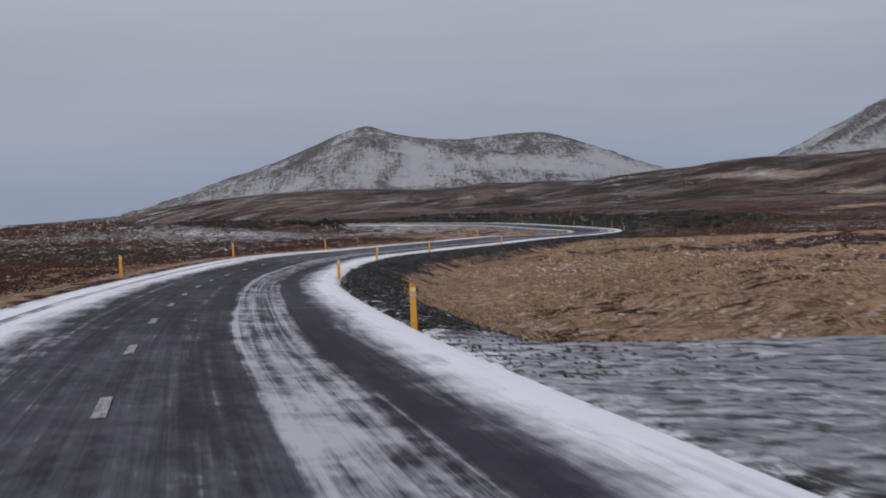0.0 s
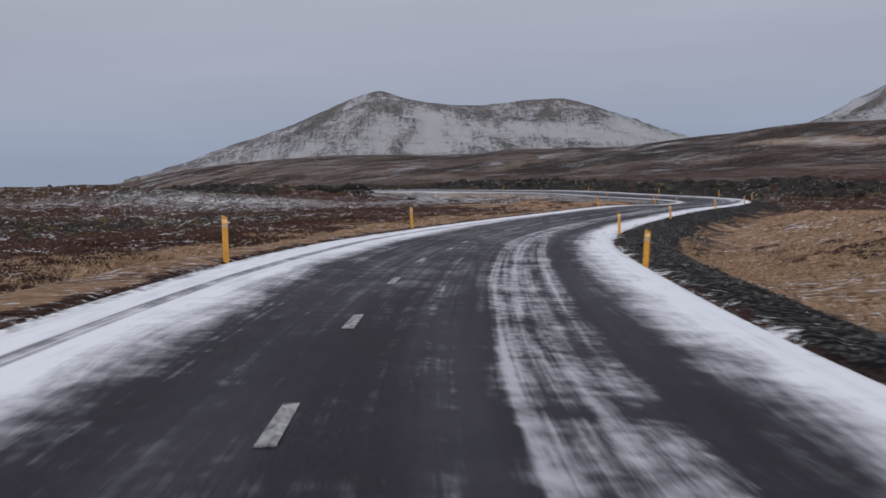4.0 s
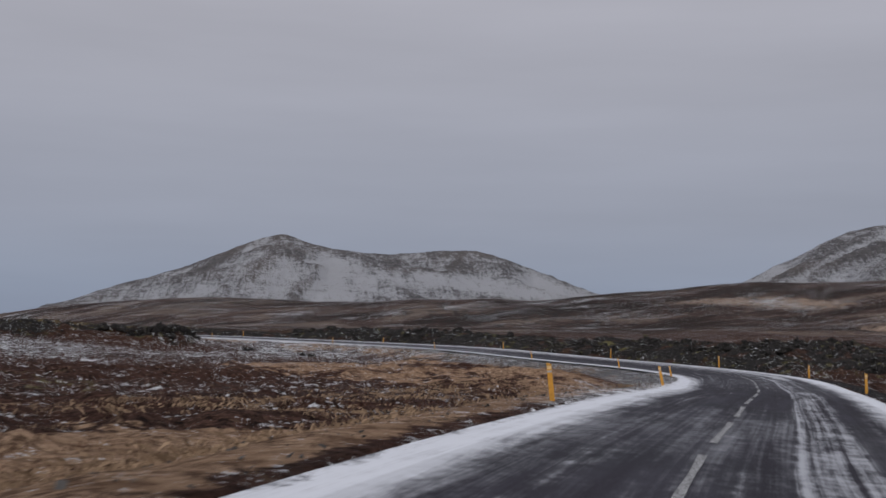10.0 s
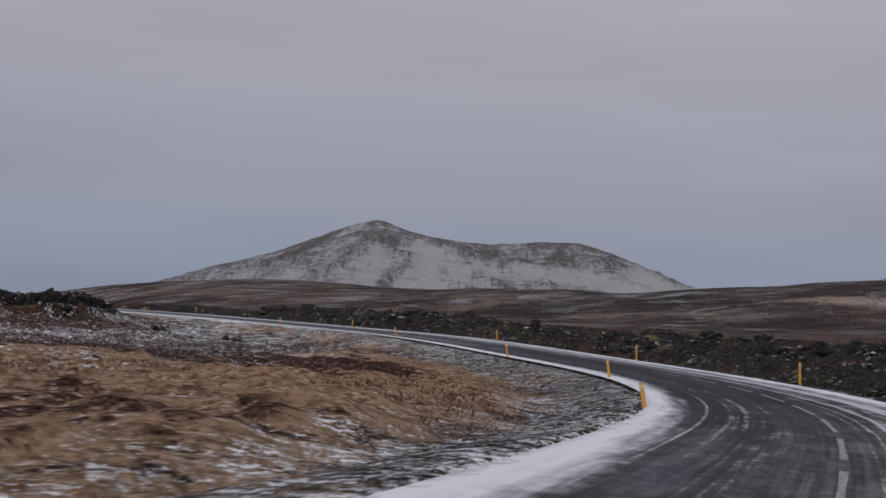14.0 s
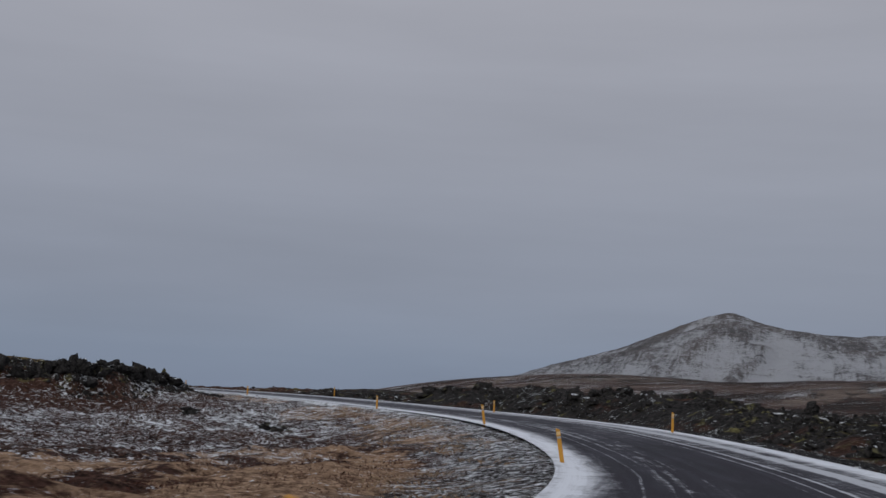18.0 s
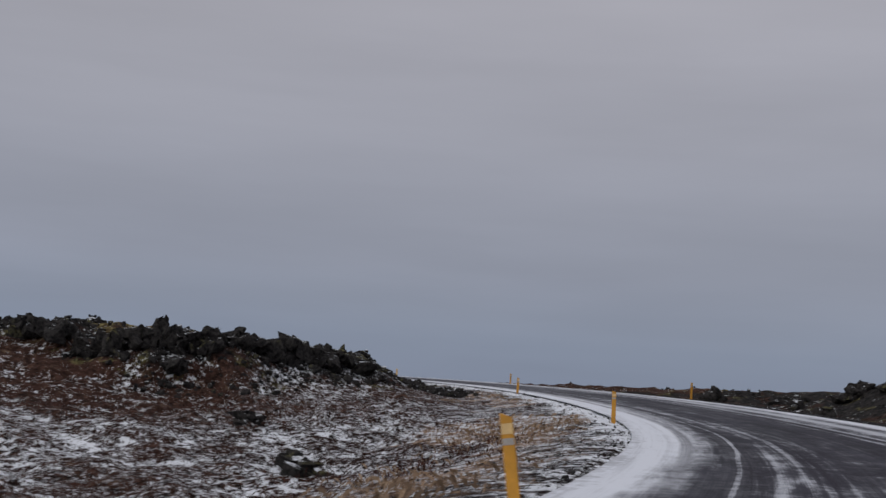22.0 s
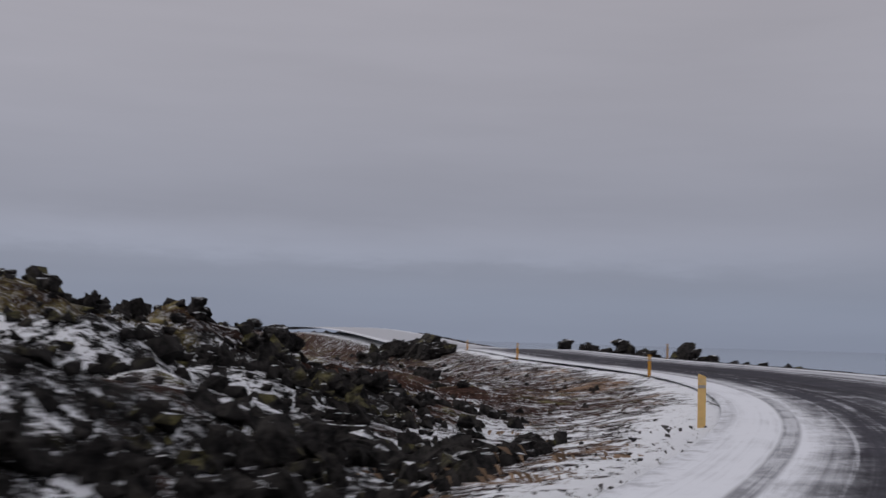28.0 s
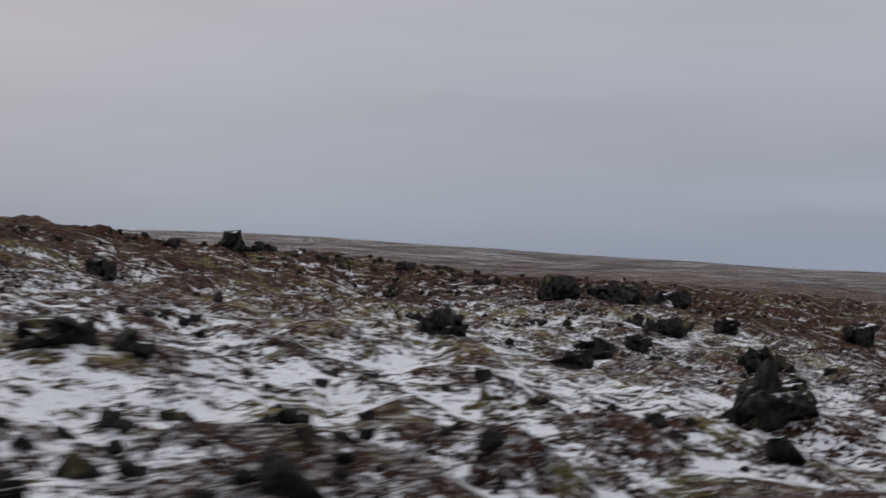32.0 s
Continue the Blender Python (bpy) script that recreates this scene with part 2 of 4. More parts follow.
def relief(x, y):
    """Height of the ground, and what the covers need."""
    x, y = np.ravel(np.asarray(x, float)), np.ravel(np.asarray(y, float))
    lat, along, rz, bank = road_frame(x, y)
    base = plain(x, y)
    a = np.abs(lat)
    lava, m1, m2, outer, m3 = zones(x, y, lat, along)
    on = step(-40, -20, along) * (1 - step(640, 700, along))
    drop = .75 + .35 * step(0, 10, lat) * (1 - step(95, 140, along)) - .35 * step(200, 260, along)
    z = base - .55 * (1 - step(40, 90, a)) + .26 * fbm(x, y, 9, 4, 1) * detail(x, y, 5) + .17 * fbm(x, y, 2.2, 3, 14) * detail(x, y, 1.5) + .5 * fbm(x, y, 45, 2, 2) * detail(x, y, 30)
    z = z + 1.2 * m1 * (1 + .14 * fbm(x, y, 5, 3, 3)) + .5 * m1 * fbm(x, y, 3.2, 3, 15) + .25 * hump(x, y, -69, 288.5, 7, 3.5, 20) + .9 * m3 * (1 + .2 * fbm(x, y, 11, 3, 12)) + .9 * hump(x, y, -82, 272, 5.0, 9, -12, 1.5) + 1.15 * hump(x, y, -70, 262, 46, 27, 0, 2.0) + 1.0 * hump(x, y, -68, 255, 26, 12, -4, 1.5) + 1.0 * hump(x, y, -130, 266, 44, 24, 0, 2.0) + .9 * hump(x, y, -88, 293.2, 10, 3.6, 3) + 1.0 * hump(x, y, -76, 310.5, 12, 3.2, -4) + 5.6 * hump(x, y, -197, 271, 13, 17, 10, 2.5) - 1.1 * hump(x, y, 6, 240, 17, 24, 30) + 1.35 * m2 * (1 + .2 * fbm(x, y, 7, 3, 4))
    low = 1 - .85 * step(294, 308, along) * (lat > 0)
    z = z + outer * low * (1.35 + .9 * fbm(x, y, 10, 4, 6)) + .5 * np.exp(-((lat - 14) / 5.0) ** 2) * step(270, 282, along) * (1 - step(292, 303, along)) + 1.0 * hump(x, y, -10.4, 264.2, 2.6, 1.7, 35) + .55 * hump(x, y, -8.7, 266.5, 1.5, 1.3) + .6 * hump(x, y, -8.4, 269.0, 1.7, 1.7) + lava * .38 * fbm(x, y, 2.4, 3, 7) * detail(x, y, 1.5) + (.34 * hummocks(x, y) - .11) * step(7, 11, a) * (1 - step(80, 140, a))
    far_off = np.hypot(x - 0, y - 150)
    z = z + step(150, 700, far_off) * 3.0 * fbm(x, y, 240, 4, 8) + step(90, 300, far_off) * .9 * fbm(x, y, 38, 4, 13) * detail(x, y, 24) + step(200, 400, far_off) * (2.6 * fbm(x, y, 130, 3, 16) * detail(x, y, 140) + 1.5 * fbm(x, y, 52, 3, 17) * detail(x, y, 110))
    # the land climbs to the mountains and falls away to the sea in the north-west
    bearing = np.degrees(np.arctan2(x, y - 262))
    seaward = step(-108, -84, bearing) * (1 - step(-26, -6, bearing))
    z = z + (.012 * np.clip(far_off - 130, 0, 900)) * (1 - seaward)
    z = z - seaward * (.030 * np.clip(np.hypot(x, y - 262) - 45, 0, 1400))
    z = z + 8.9 * hump(x, y, 160, 484, 232, 39, -22) + 13.8 * hump(x, y, 270, 511, 120, 86, -6.5) + 8.6 * hump(x, y, -69, 694, 346, 73, -22) + 5.5 * hump(x, y, 269, 450, 35, 66, -43)
    # low ridges and hollows along the foot of the hills
    fells = step(250, 340, y) * (1 - step(900, 1300, y)) * step(-120, -20, x)
    z = z + fells * (1.5 * fbm(x * .5, y * 1.1, 60, 4, 18) + 2.2 * np.abs(fbm(x * .6 + .3 * y, y, 85, 3, 19)) - .9)
    # the plain in the south-west rises to a level skyline
    away = np.hypot(x + 40, y - 295)
    west = np.degrees(np.arctan2(-(x + 40), y - 295))
    z = z + step(103, 150, west) * (1 - step(200, 260, west)) * step(130, 420, away) * .021 * np.minimum(away, 900)
    # the road's bank
    edge = rz - bank * lat
    slope = edge - .05 - drop * step(4.3, 8.0, a) - .12 * step(4.0, 4.8, -lat) * step(190, 200, along) * (1 - step(250, 262, along))
    wide = 8.0 + 3.5 * step(0, .5, (drop - .7))
    apron = step(2.0, 4.0, lat) * (1 - step(17, 20, along + .12 * lat)) * step(-30, -20, along) * (1 - step(22, 30, lat))
    slope = slope * (1 - apron) + apron * (rz - bank * np.minimum(lat, 5) - .12 - .02 * np.maximum(lat - 4, 0))
    w = (1 - step(6.0, wide + 3, a)) * on
    w = np.maximum(w, apron)
    z = z * (1 - w) + slope * w + .05 * fbm(x, y, 1.3, 2, 9) * step(4.2, 5.2, a)
    sunk = .16 + .5 * (1 - detail(x, y, 1.0))
    z = np.where((a < HALF + .25 + 2.2 * (1 - detail(x, y, 1.0)) + widening(along) * (lat < 0)) & (on > 0), np.minimum(z, edge - sunk), z)
    return z, lat, along, lava, apron, m1, m2, outer


def ground_z(x, y):
    return float(relief([x], [y])[0][0])


# ---- materials ----
def material(name):
    m = bpy.data.materials.new(name)
    m.use_nodes = True
    return m, m.node_tree.nodes, m.node_tree.links, m.node_tree.nodes["Principled BSDF"]


class Graph:
    """Short words for the nodes of one material."""

    def __init__(self, name):
        self.m, self.n, self.l, self.b = material(name)

    def put(self, socket, value):
        if hasattr(value, "is_output"):
            self.l.new(value, socket)
        else:
            socket.default_value = value

    def coords(self, kind="Object"):
        return self.n.new("ShaderNodeTexCoord").outputs[kind]

    def scaled(self, vector, scale):
        k = self.n.new("ShaderNodeMapping")
        self.put(k.inputs["Vector"], vector)
        k.inputs["Scale"].default_value = scale
        return k.outputs[0]

    def noise(self, vector, scale, detail=4.0, rough=.55, distort=0.0):
        k = self.n.new("ShaderNodeTexNoise")
        self.put(k.inputs["Vector"], vector)
        for name, v in (("Scale", scale), ("Detail", detail), ("Roughness", rough), ("Distortion", distort)):
            k.inputs[name].default_value = v
        return k.outputs["Fac"]

    def ramp(self, value, lo, hi, a=0.0, b=1.0):
        k = self.n.new("ShaderNodeMapRange")
        k.interpolation_type = "SMOOTHSTEP"
        for name, v in (("Value", value), ("From Min", lo), ("From Max", hi), ("To Min", a), ("To Max", b)):
            self.put(k.inputs[name], v)
        return k.outputs["Result"]

    def math(self, kind, a, b=0.0):
        k = self.n.new("ShaderNodeMath")
        k.operation = kind
        self.put(k.inputs[0], a)
        self.put(k.inputs[1], b)
        return k.outputs[0]

    def mix(self, fac, a, b, blend="MIX"):
        k = self.n.new("ShaderNodeMix")
        k.data_type, k.blend_type = "RGBA", blend
        self.put(k.inputs["Factor"], fac)
        self.put(k.inputs["A"], a)
        self.put(k.inputs["B"], b)
        return k.outputs["Result"]

    def attribute(self, name):
        k = self.n.new("ShaderNodeAttribute")
        k.attribute_name = name
        return k

    def bump(self, height, strength, distance):
        k = self.n.new("ShaderNodeBump")
        k.inputs["Strength"].default_value, k.inputs["Distance"].default_value = strength, distance
        self.put(k.inputs["Height"], height)
        self.l.new(k.outputs[0], self.b.inputs["Normal"])

    def done(self, colour, rough=.9, spec=.3):
        self.put(self.b.inputs["Base Color"], colour)
        self.put(self.b.inputs["Roughness"], rough)
        self.b.inputs["Specular IOR Level"].default_value = spec
        return self.m


SNOW = (.72, .75, .80, 1)


def ground_material():
    g = Graph("moor_cover")
    co = g.coords()
    cover, hummock = g.attribute("cover"), g.attribute("hummock").outputs["Fac"]
    sep = g.n.new("ShaderNodeSeparateColor")
    g.l.new(cover.outputs["Color"], sep.inputs[0])
    gold, lava, gravel = sep.outputs
    snow_w = cover.outputs["Alpha"]
    fine, mid, big = g.noise(co, 4.2, 9, .76), g.noise(co, .62, 7, .66), g.noise(co, .085, 5, .6)
    clump = g.noise(co, 1.25, 9, .74, .4)
    dots = g.noise(co, 9.0, 5, .8)
    # dead grass: pale tips over brown roots
    straw = g.mix(g.ramp(fine, .40, .60), (.080, .046, .030, 1), (.50, .345, .235, 1))
    straw = g.mix(g.ramp(mid, .38, .62, 0.0, .75), straw, g.mix(g.ramp(clump, .4, .6), (.22, .135, .085, 1), (.40, .272, .182, 1)))
    straw = g.mix(g.math("MULTIPLY", g.ramp(clump, .48, .40), .5), straw, (.070, .036, .024, 1))
    # heath: dark stems, rusty twigs, some bleached grass in between
    heath = g.mix(g.ramp(fine, .39, .61), (.011, .007, .006, 1), (.112, .062, .047, 1))
    heath = g.mix(g.ramp(mid, .45, .62, 0.0, .8), heath, g.mix(g.ramp(dots, .38, .62), (.018, .010, .008, 1), (.094, .047, .037, 1)))
    heath = g.mix(g.math("MULTIPLY", g.ramp(g.math("ADD", g.math("MULTIPLY", clump, .6), g.math("MULTIPLY", fine, .4)), .54, .61), .5), heath, (.185, .130, .085, 1))
    huge = g.noise(g.scaled(co, (.55, 1.5, 1)), .02, 8, .68, .6)
    scrub = g.noise(g.scaled(co, (.7, 1.5, 1)), .075, 10, .76, .5)
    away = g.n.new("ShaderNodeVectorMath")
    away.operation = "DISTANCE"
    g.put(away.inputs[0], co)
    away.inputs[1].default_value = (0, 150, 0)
    # from 190 to 330 m out, heath and straw blend into greyer tones
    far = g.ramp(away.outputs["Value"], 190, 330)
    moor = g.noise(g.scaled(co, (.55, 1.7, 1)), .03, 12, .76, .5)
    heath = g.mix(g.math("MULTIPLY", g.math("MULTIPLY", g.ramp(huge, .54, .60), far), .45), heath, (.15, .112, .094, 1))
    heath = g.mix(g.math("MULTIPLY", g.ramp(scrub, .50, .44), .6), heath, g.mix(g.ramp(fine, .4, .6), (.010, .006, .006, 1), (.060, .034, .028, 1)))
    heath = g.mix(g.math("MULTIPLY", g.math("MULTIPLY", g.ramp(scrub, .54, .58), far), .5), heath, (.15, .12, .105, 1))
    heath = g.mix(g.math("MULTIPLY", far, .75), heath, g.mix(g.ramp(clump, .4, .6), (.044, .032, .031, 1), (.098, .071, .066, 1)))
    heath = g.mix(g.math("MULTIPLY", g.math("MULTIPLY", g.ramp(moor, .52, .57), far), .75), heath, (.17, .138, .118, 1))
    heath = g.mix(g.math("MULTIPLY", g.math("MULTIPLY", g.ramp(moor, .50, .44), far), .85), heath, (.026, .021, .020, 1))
    turn = g.math("ADD", g.math("MULTIPLY", g.math("SUBTRACT", clump, .5), 1.1), g.math("MULTIPLY", g.math("SUBTRACT", mid, .5), 1.7))
    turn = g.math("ADD", turn, g.math("MULTIPLY", g.math("SUBTRACT", g.noise(g.scaled(co, (1, .6, 1)), .22, 6, .6, .5), .5), 1.3))
    g1 = g.math("ADD", gold, turn)
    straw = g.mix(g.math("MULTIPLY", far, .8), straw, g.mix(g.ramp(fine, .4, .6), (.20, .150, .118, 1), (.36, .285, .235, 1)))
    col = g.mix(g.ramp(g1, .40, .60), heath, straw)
    # lava: black clinker with brown earth and moss
    rock = g.mix(g.ramp(fine, .36, .68), (.008, .008, .009, 1), (.058, .054, .052, 1))
    moss = g.mix(g.ramp(fine, .36, .64), (.032, .026, .012, 1), (.235, .215, .09, 1))
    # far out the moss colour gives way to an even grey-brown
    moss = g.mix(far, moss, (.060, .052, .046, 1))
    rock = g.mix(g.math("MULTIPLY", g.ramp(mid, .57, .64), .8), rock, moss)
    rock = g.mix(g.math("MULTIPLY", g.ramp(g.noise(co, .33, 6, .66), .53, .61), .85), rock, heath)
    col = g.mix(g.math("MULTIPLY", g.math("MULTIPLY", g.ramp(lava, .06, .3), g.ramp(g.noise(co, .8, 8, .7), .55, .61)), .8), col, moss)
    l1 = g.math("ADD", lava, g.math("MULTIPLY", turn, .8))
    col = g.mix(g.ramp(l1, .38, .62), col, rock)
    # a mossy carpet on the top of the mound
    carpet = g.math("MULTIPLY", g.ramp(g.math("ADD", g.attribute("moss").outputs["Fac"], g.math("MULTIPLY", turn, .7)), .35, .6), .85)
    col = g.mix(carpet, col, g.mix(g.ramp(clump, .42, .58), (.060, .034, .022, 1), g.mix(g.ramp(fine, .36, .62), (.085, .066, .024, 1), (.34, .29, .125, 1))))
    # loose stones of the verge
    stones = g.n.new("ShaderNodeTexVoronoi")
    g.put(stones.inputs["Vector"], co)
    stones.inputs["Scale"].default_value = 8.0
    tone = g.n.new("ShaderNodeSeparateColor")
    g.l.new(stones.outputs["Color"], tone.inputs[0])
    pebble = g.mix(tone.outputs[0], (.016, .016, .018, 1), (.10, .097, .098, 1))
    pebble = g.mix(g.ramp(stones.outputs["Distance"], .35, .6), pebble, (.012, .012, .013, 1))
    g2 = g.math("ADD", gravel, g.math("MULTIPLY", g.math("SUBTRACT", fine, .5), 1.1))
    stony = g.ramp(g2, .4, .6)
    col = g.mix(stony, col, pebble)
    # snow fills the hollows between the hummocks
    place = g.n.new("ShaderNodeSeparateXYZ")
    g.put(place.inputs[0], co)
    coarse = g.ramp(place.outputs["X"], -18, -36, .45, .62)  # larger drifts on the western moor
    s1 = g.math("ADD", snow_w, g.math("MULTIPLY", g.math("MULTIPLY", g.math("SUBTRACT", clump, .5), 1.5), coarse))
    s1 = g.math("ADD", s1, g.math("MULTIPLY", g.math("SUBTRACT", fine, .5), 3.0))
    s1 = g.math("ADD", s1, g.math("MULTIPLY", g.math("SUBTRACT", dots, .5), 2.4))
    s1 = g.math("ADD", s1, g.math("MULTIPLY", g.math("MULTIPLY", g.math("SUBTRACT", .36, hummock), 1.2), coarse))
    s1 = g.math("ADD", s1, g.math("MULTIPLY", g.math("SUBTRACT", big, .5), .4))
    s1 = g.math("ADD", s1, g.math("MULTIPLY", g.math("SUBTRACT", scrub, .5), .6))
    s1 = g.math("ADD", s1, g.math("MULTIPLY", g.math("MULTIPLY", g.math("SUBTRACT", g.noise(g.scaled(co, (.6, 1.5, 1)), .05, 12, .8, .4), .5), far), 3.0))
    tussock = g.n.new("ShaderNodeTexVoronoi")
    bent = g.n.new("ShaderNodeVectorMath")
    bent.operation = "MULTIPLY_ADD"
    wave = g.n.new("ShaderNodeTexNoise")
    wave.inputs["Scale"].default_value, wave.inputs["Detail"].default_value = 2.6, 4.0
    g.put(wave.inputs["Vector"], co)
    g.put(bent.inputs[0], wave.outputs["Color"])
    bent.inputs[1].default_value = (.45, .45, .45)
    g.put(bent.inputs[2], co)
    g.put(tussock.inputs["Vector"], g.scaled(bent.outputs[0], (1, 1, .2)))
    tussock.inputs["Scale"].default_value = 1.9
    dip = g.math("SUBTRACT", tussock.outputs["Distance"], .58)
    s1 = g.math("ADD", s1, g.math("MULTIPLY", g.math("MULTIPLY", g.math("MULTIPLY", dip, coarse), g.math("SUBTRACT", 1.0, far)), 1.4))
    white = g.ramp(s1, .47, .60)
    col = g.mix(g.math("MULTIPLY", white, .95), col, SNOW)
    dust = g.math("MULTIPLY", g.ramp(g.math("ADD", g.math("MULTIPLY", g.noise(co, 3.4, 9, .82), .6), g.math("MULTIPLY", dots, .4)), .50, .58), g.ramp(snow_w, .14, .42, 0.0, .62))
    col = g.mix(dust, col, SNOW)
    track = g.attribute("track").outputs["Fac"]
    pit = g.ramp(g.math("ADD", g.math("MULTIPLY", g.noise(g.scaled(co, (1, 1.6, 1)), 1.9, 5, .66, .3), .7), g.math("MULTIPLY", fine, .3)), .505, .42)
    packed = g.mix(g.ramp(clump, .35, .65), (.30, .315, .35, 1), (.46, .48, .53, 1))
    col = g.mix(track, col, g.mix(g.math("MULTIPLY", pit, .85), packed, (.05, .05, .056, 1)))
    hgt = g.math("SUBTRACT", g.math("ADD", g.math("MULTIPLY", fine, .5), g.math("MULTIPLY", clump, .5)), g.math("MULTIPLY", dip, .7))
    g.bump(g.math("MULTIPLY", hgt, g.ramp(white, 0.0, 1.0, 1.0, .25)), 1.0, .30)
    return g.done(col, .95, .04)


def road_material():
    g = Graph("snowy_asphalt")
    uv = g.n.new("ShaderNodeUVMap")
    uv.uv_map = "road"
    sep = g.n.new("ShaderNodeSeparateXYZ")
    g.l.new(uv.outputs[0], sep.inputs[0])
    u, v = sep.outputs["X"], sep.outputs["Y"]
    co = g.coords()
    st = lambda a, b, detail=5, rough=.65, distort=.4: g.math("SUBTRACT", g.noise(g.scaled(uv.outputs[0], (a, b, 1)), 1.0, detail, rough, distort), .5)
    add, mul = (lambda *k: functools.reduce(lambda a, b: g.math("ADD", a, b), k)), (lambda a, b: g.math("MULTIPLY", a, b))
    grain = g.noise(co, 38, 3, .7)
    base = g.mix(g.ramp(grain, .3, .72), (.008, .007, .011, 1), (.032, .029, .043, 1))
    base = g.mix(g.ramp(st(1.4, .05, 4, .6), -.12, .15, 0.0, .7), base, (.043, .043, .057, 1))
    base = g.mix(g.ramp(st(.5, .25, 7, .7), -.08, .12, 0.0, .5), base, (.013, .014, .019, 1))
    drift, blow, hair, speck = st(2.2, .17, 7, .7, .8), st(1.1, .8, 7, .72, .6), st(9.0, .05, 5, .7, .3), st(5.0, 4.0, 5, .75)
    slow, slower = st(.3, .035, 3, .5), st(.08, .02, 2, .5)
    lane = add(u, mul(slow, .8))
    inside = g.ramp(v, 212, 245)
    # ragged snow on the margins; the inner one wide before the bend and cut by a wheel track in it
    bend = mul(g.ramp(v, 228, 252), g.ramp(v, 335, 315))
    grow = mul(bend, .5)
    reach = g.mix(g.ramp(u, -.4, .4), g.mix(inside, g.mix(g.ramp(v, 140, 172), (1.82, 1.82, 1.82, 1), (2.32, 2.32, 2.32, 1)), (2.88, 2.88, 2.88, 1)), (2.62, 2.62, 2.62, 1))
    ragged = add(g.math("ABSOLUTE", u), mul(drift, 1.0), mul(blow, .9), mul(speck, .4), mul(slow, .5))
    margin = g.ramp(g.math("SUBTRACT", ragged, add(reach, mul(grow, g.ramp(u, .4, -.4)))), -.25, .65)
    rut = mul(g.ramp(g.math("ABSOLUTE", add(u, mul(slow, .3), g.mix(inside, (2.74, 2.74, 2.74, 1), (3.44, 3.44, 3.44, 1)))), .15, .07), add(mul(g.ramp(v, 265, 290, 0.0, .55), g.math("SUBTRACT", 1.0, bend)), g.ramp(v, 185, 150, .15, .8)))
    margin = mul(margin, g.math("SUBTRACT", 1.0, mul(rut, g.ramp(add(blow, hair, drift), -.3, .15))))
    outer = g.ramp(add(g.attribute("rim").outputs["Fac"], mul(blow, 1.2), mul(speck, .9)), .85, 1.15, 1.0, g.ramp(v, 185, 215, .2, .6))
    margin = mul(mul(margin, outer), g.ramp(add(mul(hair, .8), mul(drift, .9), mul(blow, .5)), -.30, .05, .74, 1.0))
    # tyre lines: streaks left between the wheels, and the lane swept bare beside the outer margin
    line_at = lambda at, w, k: mul(g.ramp(g.math("ABSOLUTE", add(lane, -at)), w, w * .25), k)
    band = add(mul(add(line_at(1.32, .46, .30), line_at(1.78, .22, .24), line_at(1.02, .10, .22), line_at(1.5, .8, .10)), g.ramp(v, 250, 205, .45, 1.0)), mul(add(line_at(2.0, .34, .42), line_at(1.9, 1.1, .16), line_at(1.0, .07, .34), line_at(.55, .06, .28), line_at(-1.95, .10, .16), line_at(-2.25, .09, .18), line_at(-2.2, .6, .16)), g.ramp(v, 225, 250)), mul(line_at(2.5, .95, .30), g.ramp(v, 235, 255)), mul(line_at(.9, .5, .14), inside),
               line_at(.30, .10, .16), line_at(.56, .07, .13), line_at(.95, .10, .22), line_at(-1.55, .5, .16), mul(line_at(-2.72, .06, .42), inside), line_at(-.95, .3, .06))
    flake = add(mul(drift, 1.0), mul(blow, 1.1), mul(hair, 1.0), mul(speck, .8), mul(slower, .6))
    swept = g.math("SUBTRACT", 1.0, mul(mul(g.ramp(g.math("ABSOLUTE", add(lane, -2.14, mul(blow, .35))), .28, .05), .75), g.ramp(v, 235, 200)))
    thin = mul(g.ramp(add(band, flake), .14, .72), swept)
    veil = mul(g.ramp(add(flake, mul(slower, 1.2)), -.12, .75, 0.0, g.mix(g.ramp(v, 195, 225), g.mix(g.ramp(v, 85, 120), (.14, .14, .14, 1), (.32, .32, .32, 1)), (.22, .22, .22, 1))), swept)
    white = g.math("MAXIMUM", g.math("MAXIMUM", mul(margin, g.ramp(speck, -.5, .0, .80, .97)), g.ramp(add(v, mul(drift, 60)), 455, 490, 0.0, .6)), g.math("MAXIMUM", mul(thin, g.ramp(v, 225, 255, .55, .62)), veil))
    col = g.mix(white, base, (.66, .69, .75, 1))
    g.bump(add(mul(grain, .3), white), .35, .03)
    return g.done(col, g.mix(white, (.78, .78, .78, 1), (.9, .9, .9, 1)), .1)


